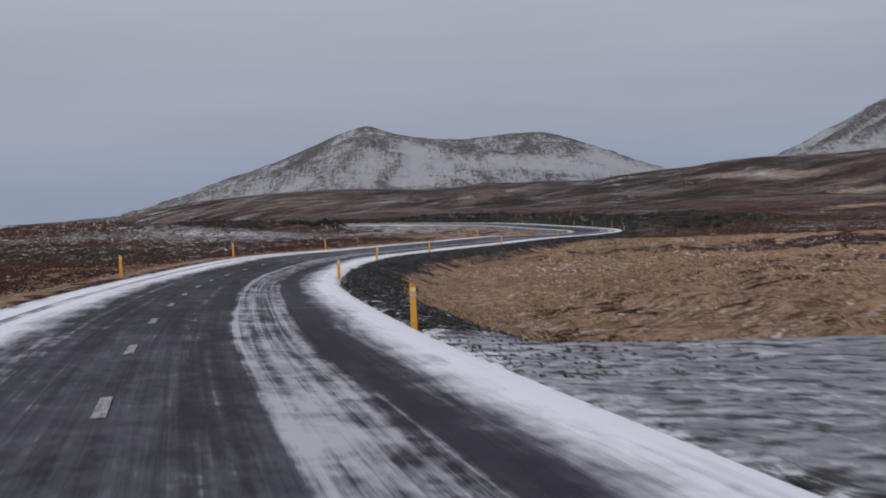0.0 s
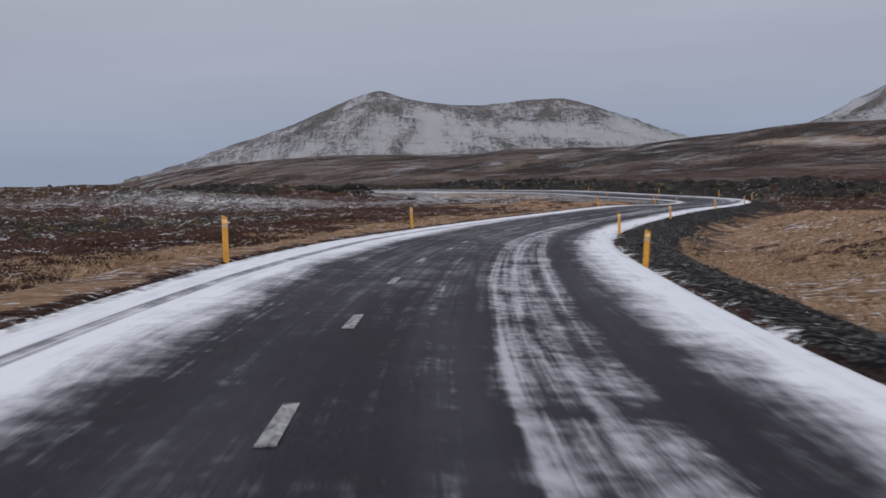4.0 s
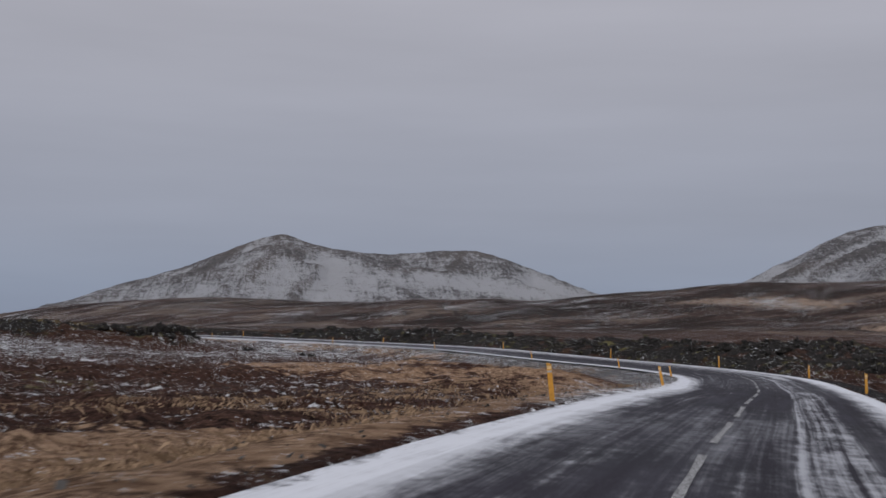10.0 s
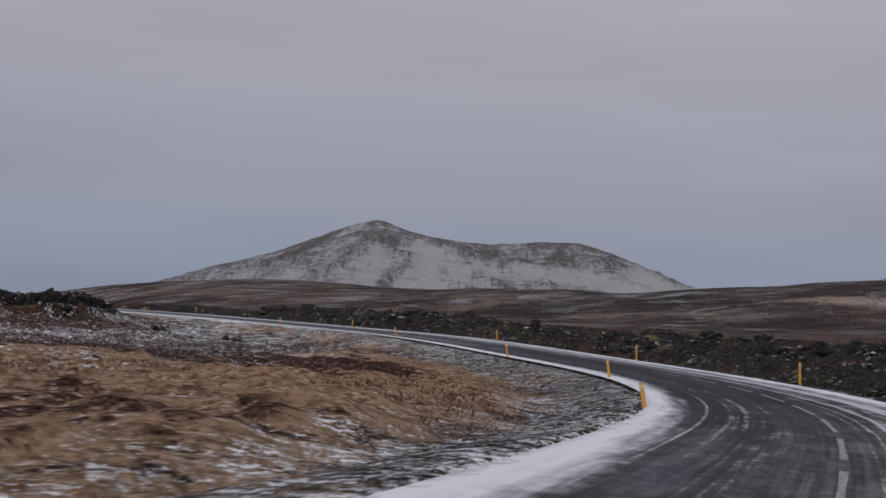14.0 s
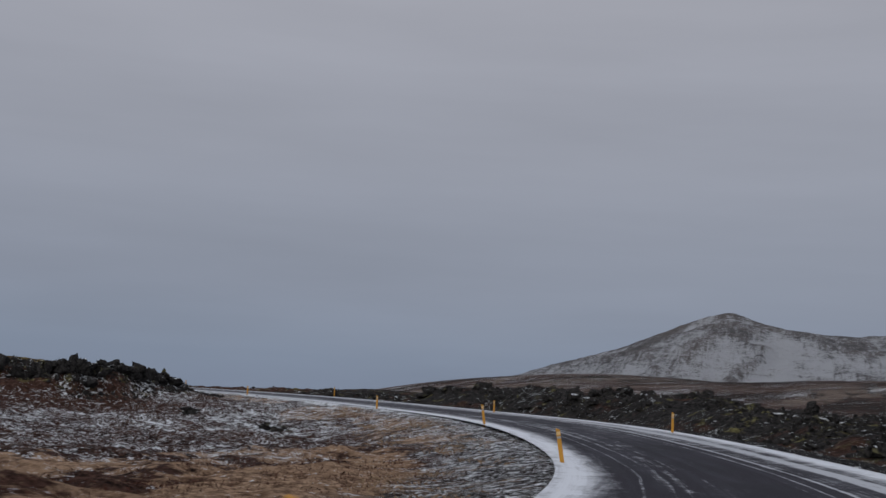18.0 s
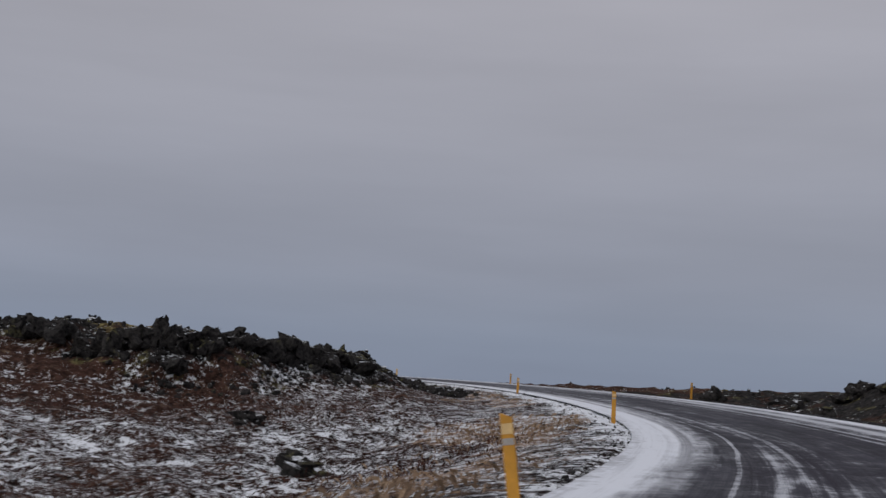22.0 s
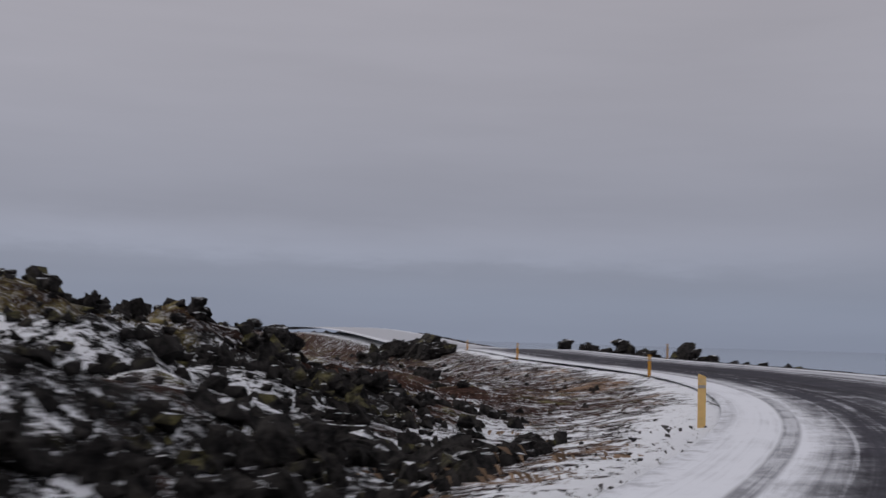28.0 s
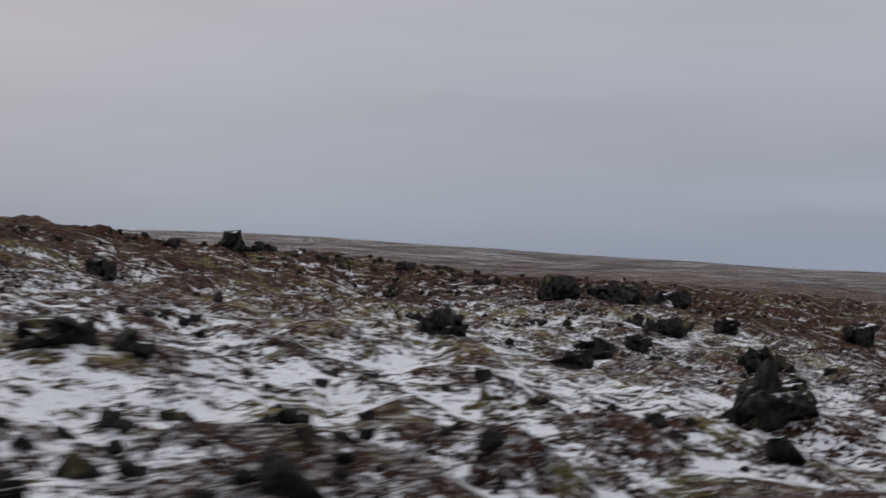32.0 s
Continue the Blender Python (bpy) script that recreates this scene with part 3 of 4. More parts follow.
def mountain_material():
    """Thin snow with bare streaks down the slopes, a wind-blown crest and a few drifts."""
    g = Graph("snowy_mountainside")
    co = g.coords()
    add, mul = (lambda *k: functools.reduce(lambda a, b: g.math("ADD", a, b), k)), (lambda a, b: g.math("MULTIPLY", a, b))
    off = lambda v: g.math("SUBTRACT", v, .5)
    crest = g.attribute("crest").outputs["Fac"]
    gully = g.attribute("gully").outputs["Fac"]
    drift = g.attribute("drift").outputs["Fac"]
    a, b = g.noise(co, .16, 10, .74, .6), g.noise(co, .010, 6, .6)
    fine = g.noise(co, .55, 6, .75)
    bands = g.n.new("ShaderNodeMapping")
    g.put(bands.inputs["Vector"], co)
    bands.inputs["Rotation"].default_value = (0, radians(24), 0)
    bands.inputs["Scale"].default_value = (.030, .010, .22)
    d = g.noise(bands.outputs[0], 1.0, 9, .68, 1.4)
    rock = g.mix(g.ramp(a, .38, .62), (.060, .056, .060, 1), (.135, .125, .126, 1))
    rock = g.mix(g.ramp(b, .48, .66, 0.0, .6), rock, (.125, .100, .086, 1))
    runs = g.n.new("ShaderNodeMapping")
    g.put(runs.inputs["Vector"], co)
    runs.inputs["Rotation"].default_value = (0, radians(-38), 0)
    runs.inputs["Scale"].default_value = (.26, .03, .05)
    streak = g.noise(runs.outputs[0], 1.0, 8, .7, .8)
    s = add(mul(off(a), 1.7), mul(off(d), 1.5), mul(off(b), .6), mul(off(fine), 2.2), mul(off(streak), 2.2), mul(gully, 1.1), mul(crest, -.5), mul(drift, .8), -.02)
    cover = g.ramp(s, -.50, .50, .10, .86)
    col = g.mix(cover, rock, (.58, .60, .65, 1))
    g.bump(add(a, mul(d, .8), mul(fine, .3)), 1.0, 6.0)
    return g.done(col, .95, .1)


def plain_material(name, colour, rough=.6, vary=.25, scale=14.0, spec=.4):
    g = Graph(name)
    n = g.noise(g.coords(), scale, 5, .6)
    dark = tuple(c * (1 - vary) for c in colour[:3]) + (1,)
    col = g.mix(g.ramp(n, .3, .7), dark, (*colour[:3], 1))
    return g.done(col, rough, spec)


GROUND, ASPHALT, MOUNTAIN = ground_material(), road_material(), mountain_material()
YELLOW = plain_material("yellow_plastic", (.62, .30, .035), .5, .3, 9.0)


def mesh_from(name, verts, faces, mat, smooth=True):
    me = bpy.data.meshes.new(name)
    me.from_pydata([tuple(map(float, v)) for v in verts] if not isinstance(verts, np.ndarray) else verts.tolist(), [], faces if not isinstance(faces, np.ndarray) else faces.tolist())
    me.materials.append(mat)
    if smooth:
        me.polygons.foreach_set("use_smooth", np.ones(len(me.polygons), bool))
    me.update()
    return me


def grid_faces(rows, cols):
    i = np.arange(rows * cols).reshape(rows, cols)
    return np.stack([i[:-1, :-1].ravel(), i[:-1, 1:].ravel(), i[1:, 1:].ravel(), i[1:, :-1].ravel()], 1)


def part(name, bm, mat, parent, label=""):
    me = bpy.data.meshes.new(name)
    bm.to_mesh(me)
    bm.free()
    me.materials.append(mat)
    ob = new(name, me)
    ob.parent = parent
    if label:
        ob["label"] = label
    return ob


# ---- the ground: one sheet to the horizon ----
def axis_steps(lo, hi, fine, below, above):
    """Even steps from lo to hi that grow by the given ratios outside."""
    sides = []
    for ratio in (below, above):
        out, d, total = [], fine, 0.0
        while total < 4300:
            d = min(d * ratio, 110)
            total += d
            out.append(total)
        sides.append(np.array(out))
    return np.r_[(lo - sides[0])[::-1], np.arange(lo, hi + .01, fine), hi + sides[1]]


gx, gy = axis_steps(CORE[0], CORE[1], .39, 1.03, 1.035), axis_steps(CORE[2], CORE[3], .39, 1.085, 1.03)
GX, GY = np.meshgrid(gx, gy)
gz, glat, galong, glava, gapron, gm1, gm2, gouter = relief(GX, GY)
ga = np.abs(glat)
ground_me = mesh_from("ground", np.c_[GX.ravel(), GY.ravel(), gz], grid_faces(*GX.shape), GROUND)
X, Y = GX.ravel(), GY.ravel()
far_off = np.hypot(X, Y - 150)
big, mid = fbm(X, Y, 26, 3, 32) * detail(X, Y, 14), fbm(X, Y, 9, 3, 36) * detail(X, Y, 5)
left = glat < 0
near_right = step(4, 9, glat) * (1 - step(120, 175, galong + .35 * glat)) * (1 - step(50, 110, glat + 25 * big)) * (.66 + .5 * big + .3 * mid)
near_left = step(3.4, 4.6, -glat) * (1 - step(5.8, 12.5, -glat + 6 * mid)) * (1 - step(225, 262, galong)) * .84
inner = np.maximum(hump(X, Y, 18, 192, 17, 42, 8, 2.0), .9 * hump(X, Y, 17, 234, 9, 7, 30, 1.5)) * np.clip(.58 + .7 * big + .55 * mid, 0, 1) * .95
rim_straw = .60 * step(4.2, 5.5, -glat) * (1 - step(7.0, 11, -glat + 3 * mid)) * step(225, 262, galong) * (1 - step(350, 380, galong))
bend_straw = .95 * step(7.2, 9.2, -glat + 1.5 * mid) * (1 - step(12, 16.5, -glat + 6 * mid)) * step(160, 182, galong) * (1 - step(240, 258, galong))
gold = np.clip(np.maximum.reduce([near_right, near_left, inner, rim_straw, bend_straw]) * (1 - .9 * glava), 0, 1)
gold = gold * (1 - .85 * hump(X, Y, 17.5, 205, 6.5, 13, -8, 2.0))
gold = gold * (1 - .6 * (1 - step(5.5, 8.5, -glat)) * step(150, 170, galong) * (1 - step(225, 255, galong)) * left)
hills = step(165, 320, far_off) * step(-110, -60, X)
west = 1 - step(-145, -82, X + 22 * fbm(X, Y, 60, 3, 44))
gold = np.maximum(gold, .30 * west * (1 - step(300, 400, far_off)))
gold = np.maximum(gold, hills * np.clip(.45 * fbm(X * .5, Y * 1.2, 70, 4, 37), 0, .42))
clearings = np.maximum.reduce([hump(X, Y, 149, 462, 34, 6, -30), .9 * hump(X, Y, 176, 421, 15, 5, -30), .9 * hump(X, Y, 130, 300, 60, 7, 56), hump(X, Y, 226, 421, 26, 7, -25), .6 * hump(X, Y, 72, 473, 12, 5, 10)])
gold = np.maximum(gold, .95 * clearings)
glava = np.maximum(glava, .75 * hump(X, Y, 315, 742, 120, 34, -20) * hills)
glava = np.maximum(glava, hills * np.clip(.12 + .4 * fbm(X * .6, Y * 1.3, 90, 3, 35), 0, .6))
belt = 2.2 * left * step(150, 170, galong) * (1 - step(232, 262, galong))
gravel = np.clip(step(3.6, 4.3, ga) * (1 - step(5.0, 8.0, ga - belt + 1.2 * fbm(X, Y, 3, 2, 33))) * np.where(left, .54 * step(128, 152, galong), .95) + gapron * .75, 0, 1)
gravel = np.maximum(gravel, .46 * step(3.2, 3.4, ga) * (1 - step(3.55, 4.0, ga + .4 * fbm(X, Y, 1.5, 2, 41))) * left * (1 - step(115, 145, galong)))
curl = step(8, 40, hump(X, Y, -14, 250, 50, 58, 0, 1.0) * 44 + 6 * big) * left
curl = np.maximum(curl, .95 * hump(X, Y, -54, 274, 26, 21, 0, 1.5) * left)
flank = hump(X, Y, -19, 265, 25, 18, 12, 2.5)
inside = left * step(122, 150, galong)
snow = .17 + .10 * fbm(X, Y, 22, 3, 34) * detail(X, Y, 12) + .27 * curl + .06 * step(270, 320, galong) * left * (1 - step(-75, -95, X))
snow = snow * (1 - .75 * flank) + (.02 + .26 * step(277, 283, Y)) * flank
snow = snow - .08 * gold - .12 * gravel * (~left) * (1 - gapron) - .16 * gm2 - .04 * hills + .16 * clearings - .26 * gouter
verge = (1 - step(5.0, 8.5, ga - belt + 1.0 * fbm(X, Y, 3, 2, 39))) * inside
snow = snow * (1 - verge) + .39 * verge + .36 * gapron
snow = snow - .10 * left * step(18, 35, -glat) * (1 - step(110, 150, galong))
lip = ga + .35 * fbm(X, Y, 1.1, 2, 38)
wide = .7 * step(255, 285, galong)
bend = .45 * step(170, 190, galong) * (1 - step(250, 265, galong))
snow = snow + ((.12 + .95 * wide) * (1 - step(4.1 + wide - bend, 4.9 + wide - 1.3 * bend, lip))) * inside + .5 * (1 - step(3.6, 4.0, lip)) * (1 - left * (1 - inside)) + .3 * (1 - step(3.3, 3.6, lip)) * left * (1 - inside)
heath_patch = np.maximum(hump(X, Y, -35.2, 287.2, 8.4, 3.8, 8, 2.0), .25 * hump(X, Y, -49, 290.5, 7, 2.5, 20, 2.0))
snow = snow + .17 * step(5.5, 7, -glat) * (1 - step(13, 16, -glat + 3 * mid)) * step(268, 280, galong) * (1 - step(303, 310, galong)) - .15 * bend_straw * (1 - gravel) + .12 * hump(X, Y, -59, 286.5, 9, 4.5, 6, 2.0) - .05 * hump(X, Y, -66, 268, 26, 9, 4, 2.0) - .29 * heath_patch + .12 * hump(X, Y, -31.5, 289.6, 4.5, 1.6, 12, 2.0) - .17 * hump(X, Y, -30.5, 283, 6.5, 4.0, 10, 2.0) - .05 * step(5.4, 6.2, -glat) * (1 - step(8, 10, -glat)) * step(326, 332, galong) * (1 - step(346, 354, galong)) + .26 * hump(X, Y, -27.3, 288.4, 4.5, 1.9, 12, 1.5) + .10 * step(95, 140, -X) * step(250, 200, Y)
gold, glava = gold * (1 - .8 * heath_patch), glava * (1 - .6 * heath_patch)
snow = np.clip(snow, 0, 1)
att = ground_me.color_attributes.new("cover", "FLOAT_COLOR", "POINT")
att.data.foreach_set("color", np.stack([gold, glava, gravel, snow], 1).astype(np.float32).ravel())
ground_me.attributes.new("track", "FLOAT", "POINT").data.foreach_set("value", (np.clip(gapron * 3 - .6, 0, 1) * step(3.7, 4.2, glat + .5 * fbm(X, Y, 1.4, 2, 46))).astype(np.float32))
moss = np.maximum.reduce([hump(X, Y, -21, 274.5, 7.5, 4.5, 12), .8 * hump(X, Y, -32, 279, 7, 4, 12), .38 * hump(X, Y, -62, 276, 27, 15, 5, 2.5) * step(7, 11, -glat)])
ground_me.attributes.new("moss", "FLOAT", "POINT").data.foreach_set("value", moss.astype(np.float32))
hum = ground_me.attributes.new("hummock", "FLOAT", "POINT")
hum.data.foreach_set("value", np.where(ga > 7, .36 + (hummocks(X, Y) - .36) * detail(X, Y, 1.2), .36).astype(np.float32))
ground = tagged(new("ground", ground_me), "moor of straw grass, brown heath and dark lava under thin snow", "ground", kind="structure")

# ---- the road ----
LATS = np.array([-3.85, -3.65, -3.2, -2.5, -1.6, -.8, 0, .8, 1.6, 2.5, 3.2, 3.65, 3.85])
rv, ruv = [], []
for k in range(len(ROAD)):
    for l in LATS:
        l = l * (1 + float(widening(ROAD_S[k] - S0)) / 3.65) if l < 0 else l
        p = ROAD[k, :2] + ROAD_N[k] * l
        low = .12 if l in (-3.85, 3.85) else .02 * (abs(l) / 3.65)
        rv.append((p[0], p[1], ROAD[k, 2] - ROAD[k, 3] * l - low))
        ruv.append((l, ROAD_S[k]))
rf = grid_faces(len(ROAD), len(LATS))[:, ::-1]
road_me = mesh_from("road", np.array(rv), rf, ASPHALT)
rim = road_me.attributes.new("rim", "FLOAT", "POINT")
rim.data.foreach_set("value", np.tile(np.interp(np.abs(LATS), [2.5, 3.2, 3.65, 3.85], [0, .25, .85, 1.0]), len(ROAD)).astype(np.float32))
uvl = road_me.uv_layers.new(name="road")
loops = np.empty(len(road_me.loops), int)
road_me.loops.foreach_get("vertex_index", loops)
uvl.data.foreach_set("uv", np.array(ruv, np.float32)[loops].ravel())
road = tagged(new("road", road_me), "dark asphalt road with blown snow along both edges", "road", kind="structure")


def road_place(s, l, up=0.0):
    """A place on the road: s metres on from the start, l metres right of the centre line."""
    i = int(np.clip(np.searchsorted(ROAD_S, s + S0), 0, len(ROAD) - 1))
    p = ROAD[i, :2] + ROAD_N[i] * l
    return p[0], p[1], ROAD[i, 2] - ROAD[i, 3] * l + up, math.atan2(ROAD_T[i, 1], ROAD_T[i, 0])


# ---- the mountains ----
def mountain(name, label, cx, cy, face, profile, depth, foot, seed, rough, drifts=()):
    """A ridge across the line of sight: its profile is (metres to the right, height), its slopes fall off over depth."""
    n, m = 380, 170
    lo, hi = profile[0][0], profile[-1][0]
    us, vs = np.linspace(lo, hi, n), np.linspace(-1, 1.0, m)
    U, V = np.meshgrid(us, vs)
    pu, ph = np.array(profile).T
    top = np.interp(U, pu, ph)
    ridge = .10 * fbm(U, V * depth, 90, 4, seed)
    at = V + ridge
    fall = np.clip(1 - np.abs(at) ** 1.15, 0, 1)
    run = np.abs(fbm(U + 14 * fbm(U, V * depth, 60, 2, seed + 3), V * depth * .35, 34, 5, seed + 1))
    crest = np.exp(-(at / .07) ** 2)
    H = top * fall - rough * run * np.clip(fall * 3, 0, 1) * (1 - np.exp(-(at / .16) ** 2)) + .16 * rough * fbm(U, V * depth, 9, 3, seed + 2) * (1 - .6 * crest)
    H = H - 7 * np.clip(5 - H, 0, 8)  # the foot runs down below the land and the sea
    c, s = math.cos(face), math.sin(face)
    P = np.c_[(cx + U * s - V * depth * -c).ravel(), (cy - U * c + V * depth * s).ravel(), (foot + H).ravel()]
    me = mesh_from(name, P, grid_faces(m, n), MOUNTAIN)
    drift = sum([k * hump(U, H, u, h, ru, rh, turn, 1.0) for u, h, ru, rh, turn, k in drifts]) + 0 * U
    for key, value in (("crest", crest), ("gully", run - .3), ("drift", drift)):
        me.attributes.new(key, "FLOAT", "POINT").data.foreach_set("value", value.astype(np.float32).ravel())
    return tagged(new(name, me), label, "mountain")


def facing(cx, cy):
    return math.atan2(cy - 130, cx - 10)


mountain("mountain", "snow-dusted crater mountain with a pointed top and a saddle", 3, 1160, facing(3, 1160),
         [(-300, -8), (-250, 2), (-209, 12.5), (-186, 19), (-160, 28.5), (-130, 38.5), (-96, 49.5), (-75, 57), (-44, 70), (-23, 77.5), (-8, 80.8), (-2, 81), (12, 76), (25, 73), (40, 69.5), (60, 67), (83, 65.5), (110, 66), (134, 68.3), (150, 69), (163, 67.5),
          (187, 61), (213, 52.5), (239, 43), (270, 33.5), (300, 23), (340, 11), (440, -6)], 330, -2, 50, 9,
         ((150, 30, 75, 7, -7, 1.0), (215, 30, 40, 6, -14, .8), (40, 38, 60, 8, -8, .4), (-75, 22, 60, 14, 0, .35), (-60, 52, 26, 5, 38, -1.0), (70, 54, 70, 6, -5, -.5)))
mountain("mountain", "steep snow-streaked mountain with a cliff tower", 720, 1010, facing(720, 1010),
         [(-520, -8), (-430, 12), (-365, 45), (-344, 54), (-323, 66), (-296, 78.5), (-267, 94), (-250, 100), (-230, 105), (-205, 108), (-191, 109.5), (-183, 118), (-151, 123), (-135, 122), (-104, 140), (-73, 158), (-55, 172), (-48, 174), (-44, 193), (-36, 245), (-22, 272), (60, 330), (260, 330), (420, 250), (700, 100)], 330, -6, 70, 12,
         ((-225, 78, 34, 9, 28, .7), (-262, 62, 40, 8, 35, -.6), (-190, 82, 60, 8, 30, -.8), (-90, 95, 90, 45, 20, .55)))


# ---- the marker posts ----
def post_mesh():
    bm = bmesh.new()
    r, t, h = .055, .022, .83
    ring0 = [(-r, -t), (r, -t), (r * .8, t), (-r * .8, t)]
    low = [bm.verts.new((x, y, -.35)) for x, y in ring0]
    mid = [bm.verts.new((x, y, h - .06)) for x, y in ring0]
    top = [bm.verts.new((x * .94, y * .94, h + (.0 if x < 0 else -.035))) for x, y in ring0]
    for a, b in ((low, mid), (mid, top)):
        for k in range(4):
            bm.faces.new((a[k], a[(k + 1) % 4], b[(k + 1) % 4], b[k]))
    bm.faces.new(top)
    bm.faces.new(low[::-1])
    bmesh.ops.recalc_face_normals(bm, faces=bm.faces)
    bmesh.ops.bevel(bm, geom=[e for e in bm.edges if e.calc_length() > .2], offset=.006, segments=2, affect="EDGES")
    return bm


REFLECT = plain_material("grey_reflector", (.40, .37, .34), .35, .15, 30.0)
FADED = plain_material("faded_yellow_plastic", (.78, .52, .20), .55, .15, 9.0)
CAP = plain_material("pale_post_end", (.74, .52, .24), .5, .2, 12.0)


def marker_post(mat, label):
    ob = tagged(new("marker_post"), label, "marker post", "posts along the road")
    part("post_body", post_mesh(), mat, ob)
    bm = bmesh.new()
    bmesh.ops.create_cube(bm, size=1, matrix=Matrix.Translation((0, -.0235, .64)) @ Matrix.Diagonal((.098, .006, .045, 1)))
    part("reflector", bm, REFLECT, ob, "grey reflector band")
    bm = bmesh.new()
    bmesh.ops.create_cube(bm, size=1, matrix=Matrix.Translation((0, -.0225, .725)) @ Matrix.Diagonal((.094, .005, .07, 1)))
    part("top_plate", bm, CAP, ob, "pale plate below the slanted top")
    return ob


# x, y, lean in degrees, side
POSTS = [(.6, 19.6, 0, 1), (-1.3, 42.7, 0, 1), (.1, 64.9, -5, 1), (4.0, 86.6, 0, 1), (11.93, 111.1, 2, 1), (20.35, 131.5, 0, 1), (29.4, 153.6, 1, 1), (37.5, 177, 1, 1),
         (40.4, 200.3, 2, 1), (37.9, 224, 1, 1), (30.6, 244.2, 0, 1), (18.2, 264.5, 0, 1), (-.9, 287.5, 0, 1), (-19.85, 297.4, 0, 1), (-43.1, 304.4, 0, 1), (-70.6, 304.8, 0, 1),
         (-9.2, 43.8, 0, -1), (-7.5, 64.0, 0, -1), (-3.6, 88.5, 1, -1), (11.6, 132.1, 6, -1), (21.2, 154.7, 11, -1), (29.12, 177.85, 10, -1), (32.1, 200.1, 9, -1),
         (29.7, 223.0, 10, -1), (22.6, 244.0, 9, -1), (11.5, 262.1, 1, -1), (-4.92, 279.1, 0, -1), (-22.9, 289.9, 0, -1), (-44.35, 295.75, 0, -1), (-68.5, 296.1, 0, -1), (-91, 296.8, 0, -1),
         (-160.5, 274, 0, -1), (-167.5, 259, 0, -1)]
first_post = None
for x, y, lean, side in POSTS:
    lat, along, rz, bank = (float(v[0]) for v in road_frame([x], [y]))
    i = int(np.clip(np.searchsorted(ROAD_S, along + S0), 0, len(ROAD) - 1))
    face = math.degrees(math.atan2(ROAD_T[i, 1], ROAD_T[i, 0])) - 90
    m = pose(x, y, ground_z(x, y) - .02, 0, -lean, face) @ Matrix.Diagonal((1, 1, {177.85: .92, 200.1: 1.1, 264.5: 1.1}.get(y, 1.22 if 196 < y < 247 else 1.0), 1))
    if x == -22.9:
        marker_post(FADED, "faded pale yellow marker post at the snowy inner verge").matrix_world = m @ Matrix.Diagonal((1, 1, .88, 1))
    elif first_post is None:
        first_post = marker_post(YELLOW, "yellow plastic roadside marker post standing in the verge")
        first_post.matrix_world = m
    else:
        copy_thing(first_post, m)

# ---- the sea far out in the north-west ----
def water_material():
    g = Graph("grey_sea")
    return g.done((.10, .12, .15, 1), .06, .5)


sea_me = mesh_from("sea", [(-4800, -200, -24), (900, -200, -24), (900, 4800, -24), (-4800, 4800, -24)], [(0, 1, 2, 3)], water_material())
tagged(new("sea", sea_me), "flat grey sea under the overcast sky", "sea", kind="structure")

# ---- dashes of the centre line ----
def dash_mesh(length):
    n = max(2, int(length / .5))
    bm = bmesh.new()
    rows = []
    for k in range(n + 1):
        y = (k / n - .5) * length
        rows.append([bm.verts.new((x + .008 * math.sin(7 * k + 40 * x), y + (.02 * math.sin(50 * x) if k in (0, n) else 0), z)) for x, z in ((-.05, 0), (-.045, .004), (.045, .004), (.05, 0))])
    for a, b in zip(rows, rows[1:]):
        for k in range(3):
            bm.faces.new((a[k], a[k + 1], b[k + 1], b[k]))
    me = bpy.data.meshes.new("centre_dash")
    bm.to_mesh(me)
    bm.free()
    me.materials.append(WHITE_PAINT)
    return me


def paint_material():
    g = Graph("worn_centre_paint")
    co = g.coords()
    worn = g.ramp(g.noise(co, 14, 6, .7), .36, .62)
    col = g.mix(worn, (.05, .05, .056, 1), g.mix(g.noise(co, 3, 4, .6), (.26, .27, .28, 1), (.46, .47, .48, 1)))
    return g.done(col, .8, .3)


WHITE_PAINT = paint_material()
short_dash, long_dash = dash_mesh(1.2), dash_mesh(4.6)
for at, dash in [(5.0 * k, short_dash) for k in range(-4, 17)] + [(89.1 + 6.5 * k, long_dash) for k in range(20)]:
    x, y, z, ang = road_place(at, -.38 if at < 70 else -.2, .006)
    i = int(np.searchsorted(ROAD_S, at + S0))
    tilt = math.atan2(ROAD[i + 2, 2] - ROAD[i - 2, 2], 2.0)
    ob = new("centre_dash", dash)
    ob.parent = road
    ob.matrix_world = Matrix.Translation((x, y, z)) @ Matrix.Rotation(ang - math.pi / 2, 4, "Z") @ Matrix.Rotation(tilt, 4, "X") @ Matrix.Rotation(math.atan(ROAD[i, 3]), 4, "Y")

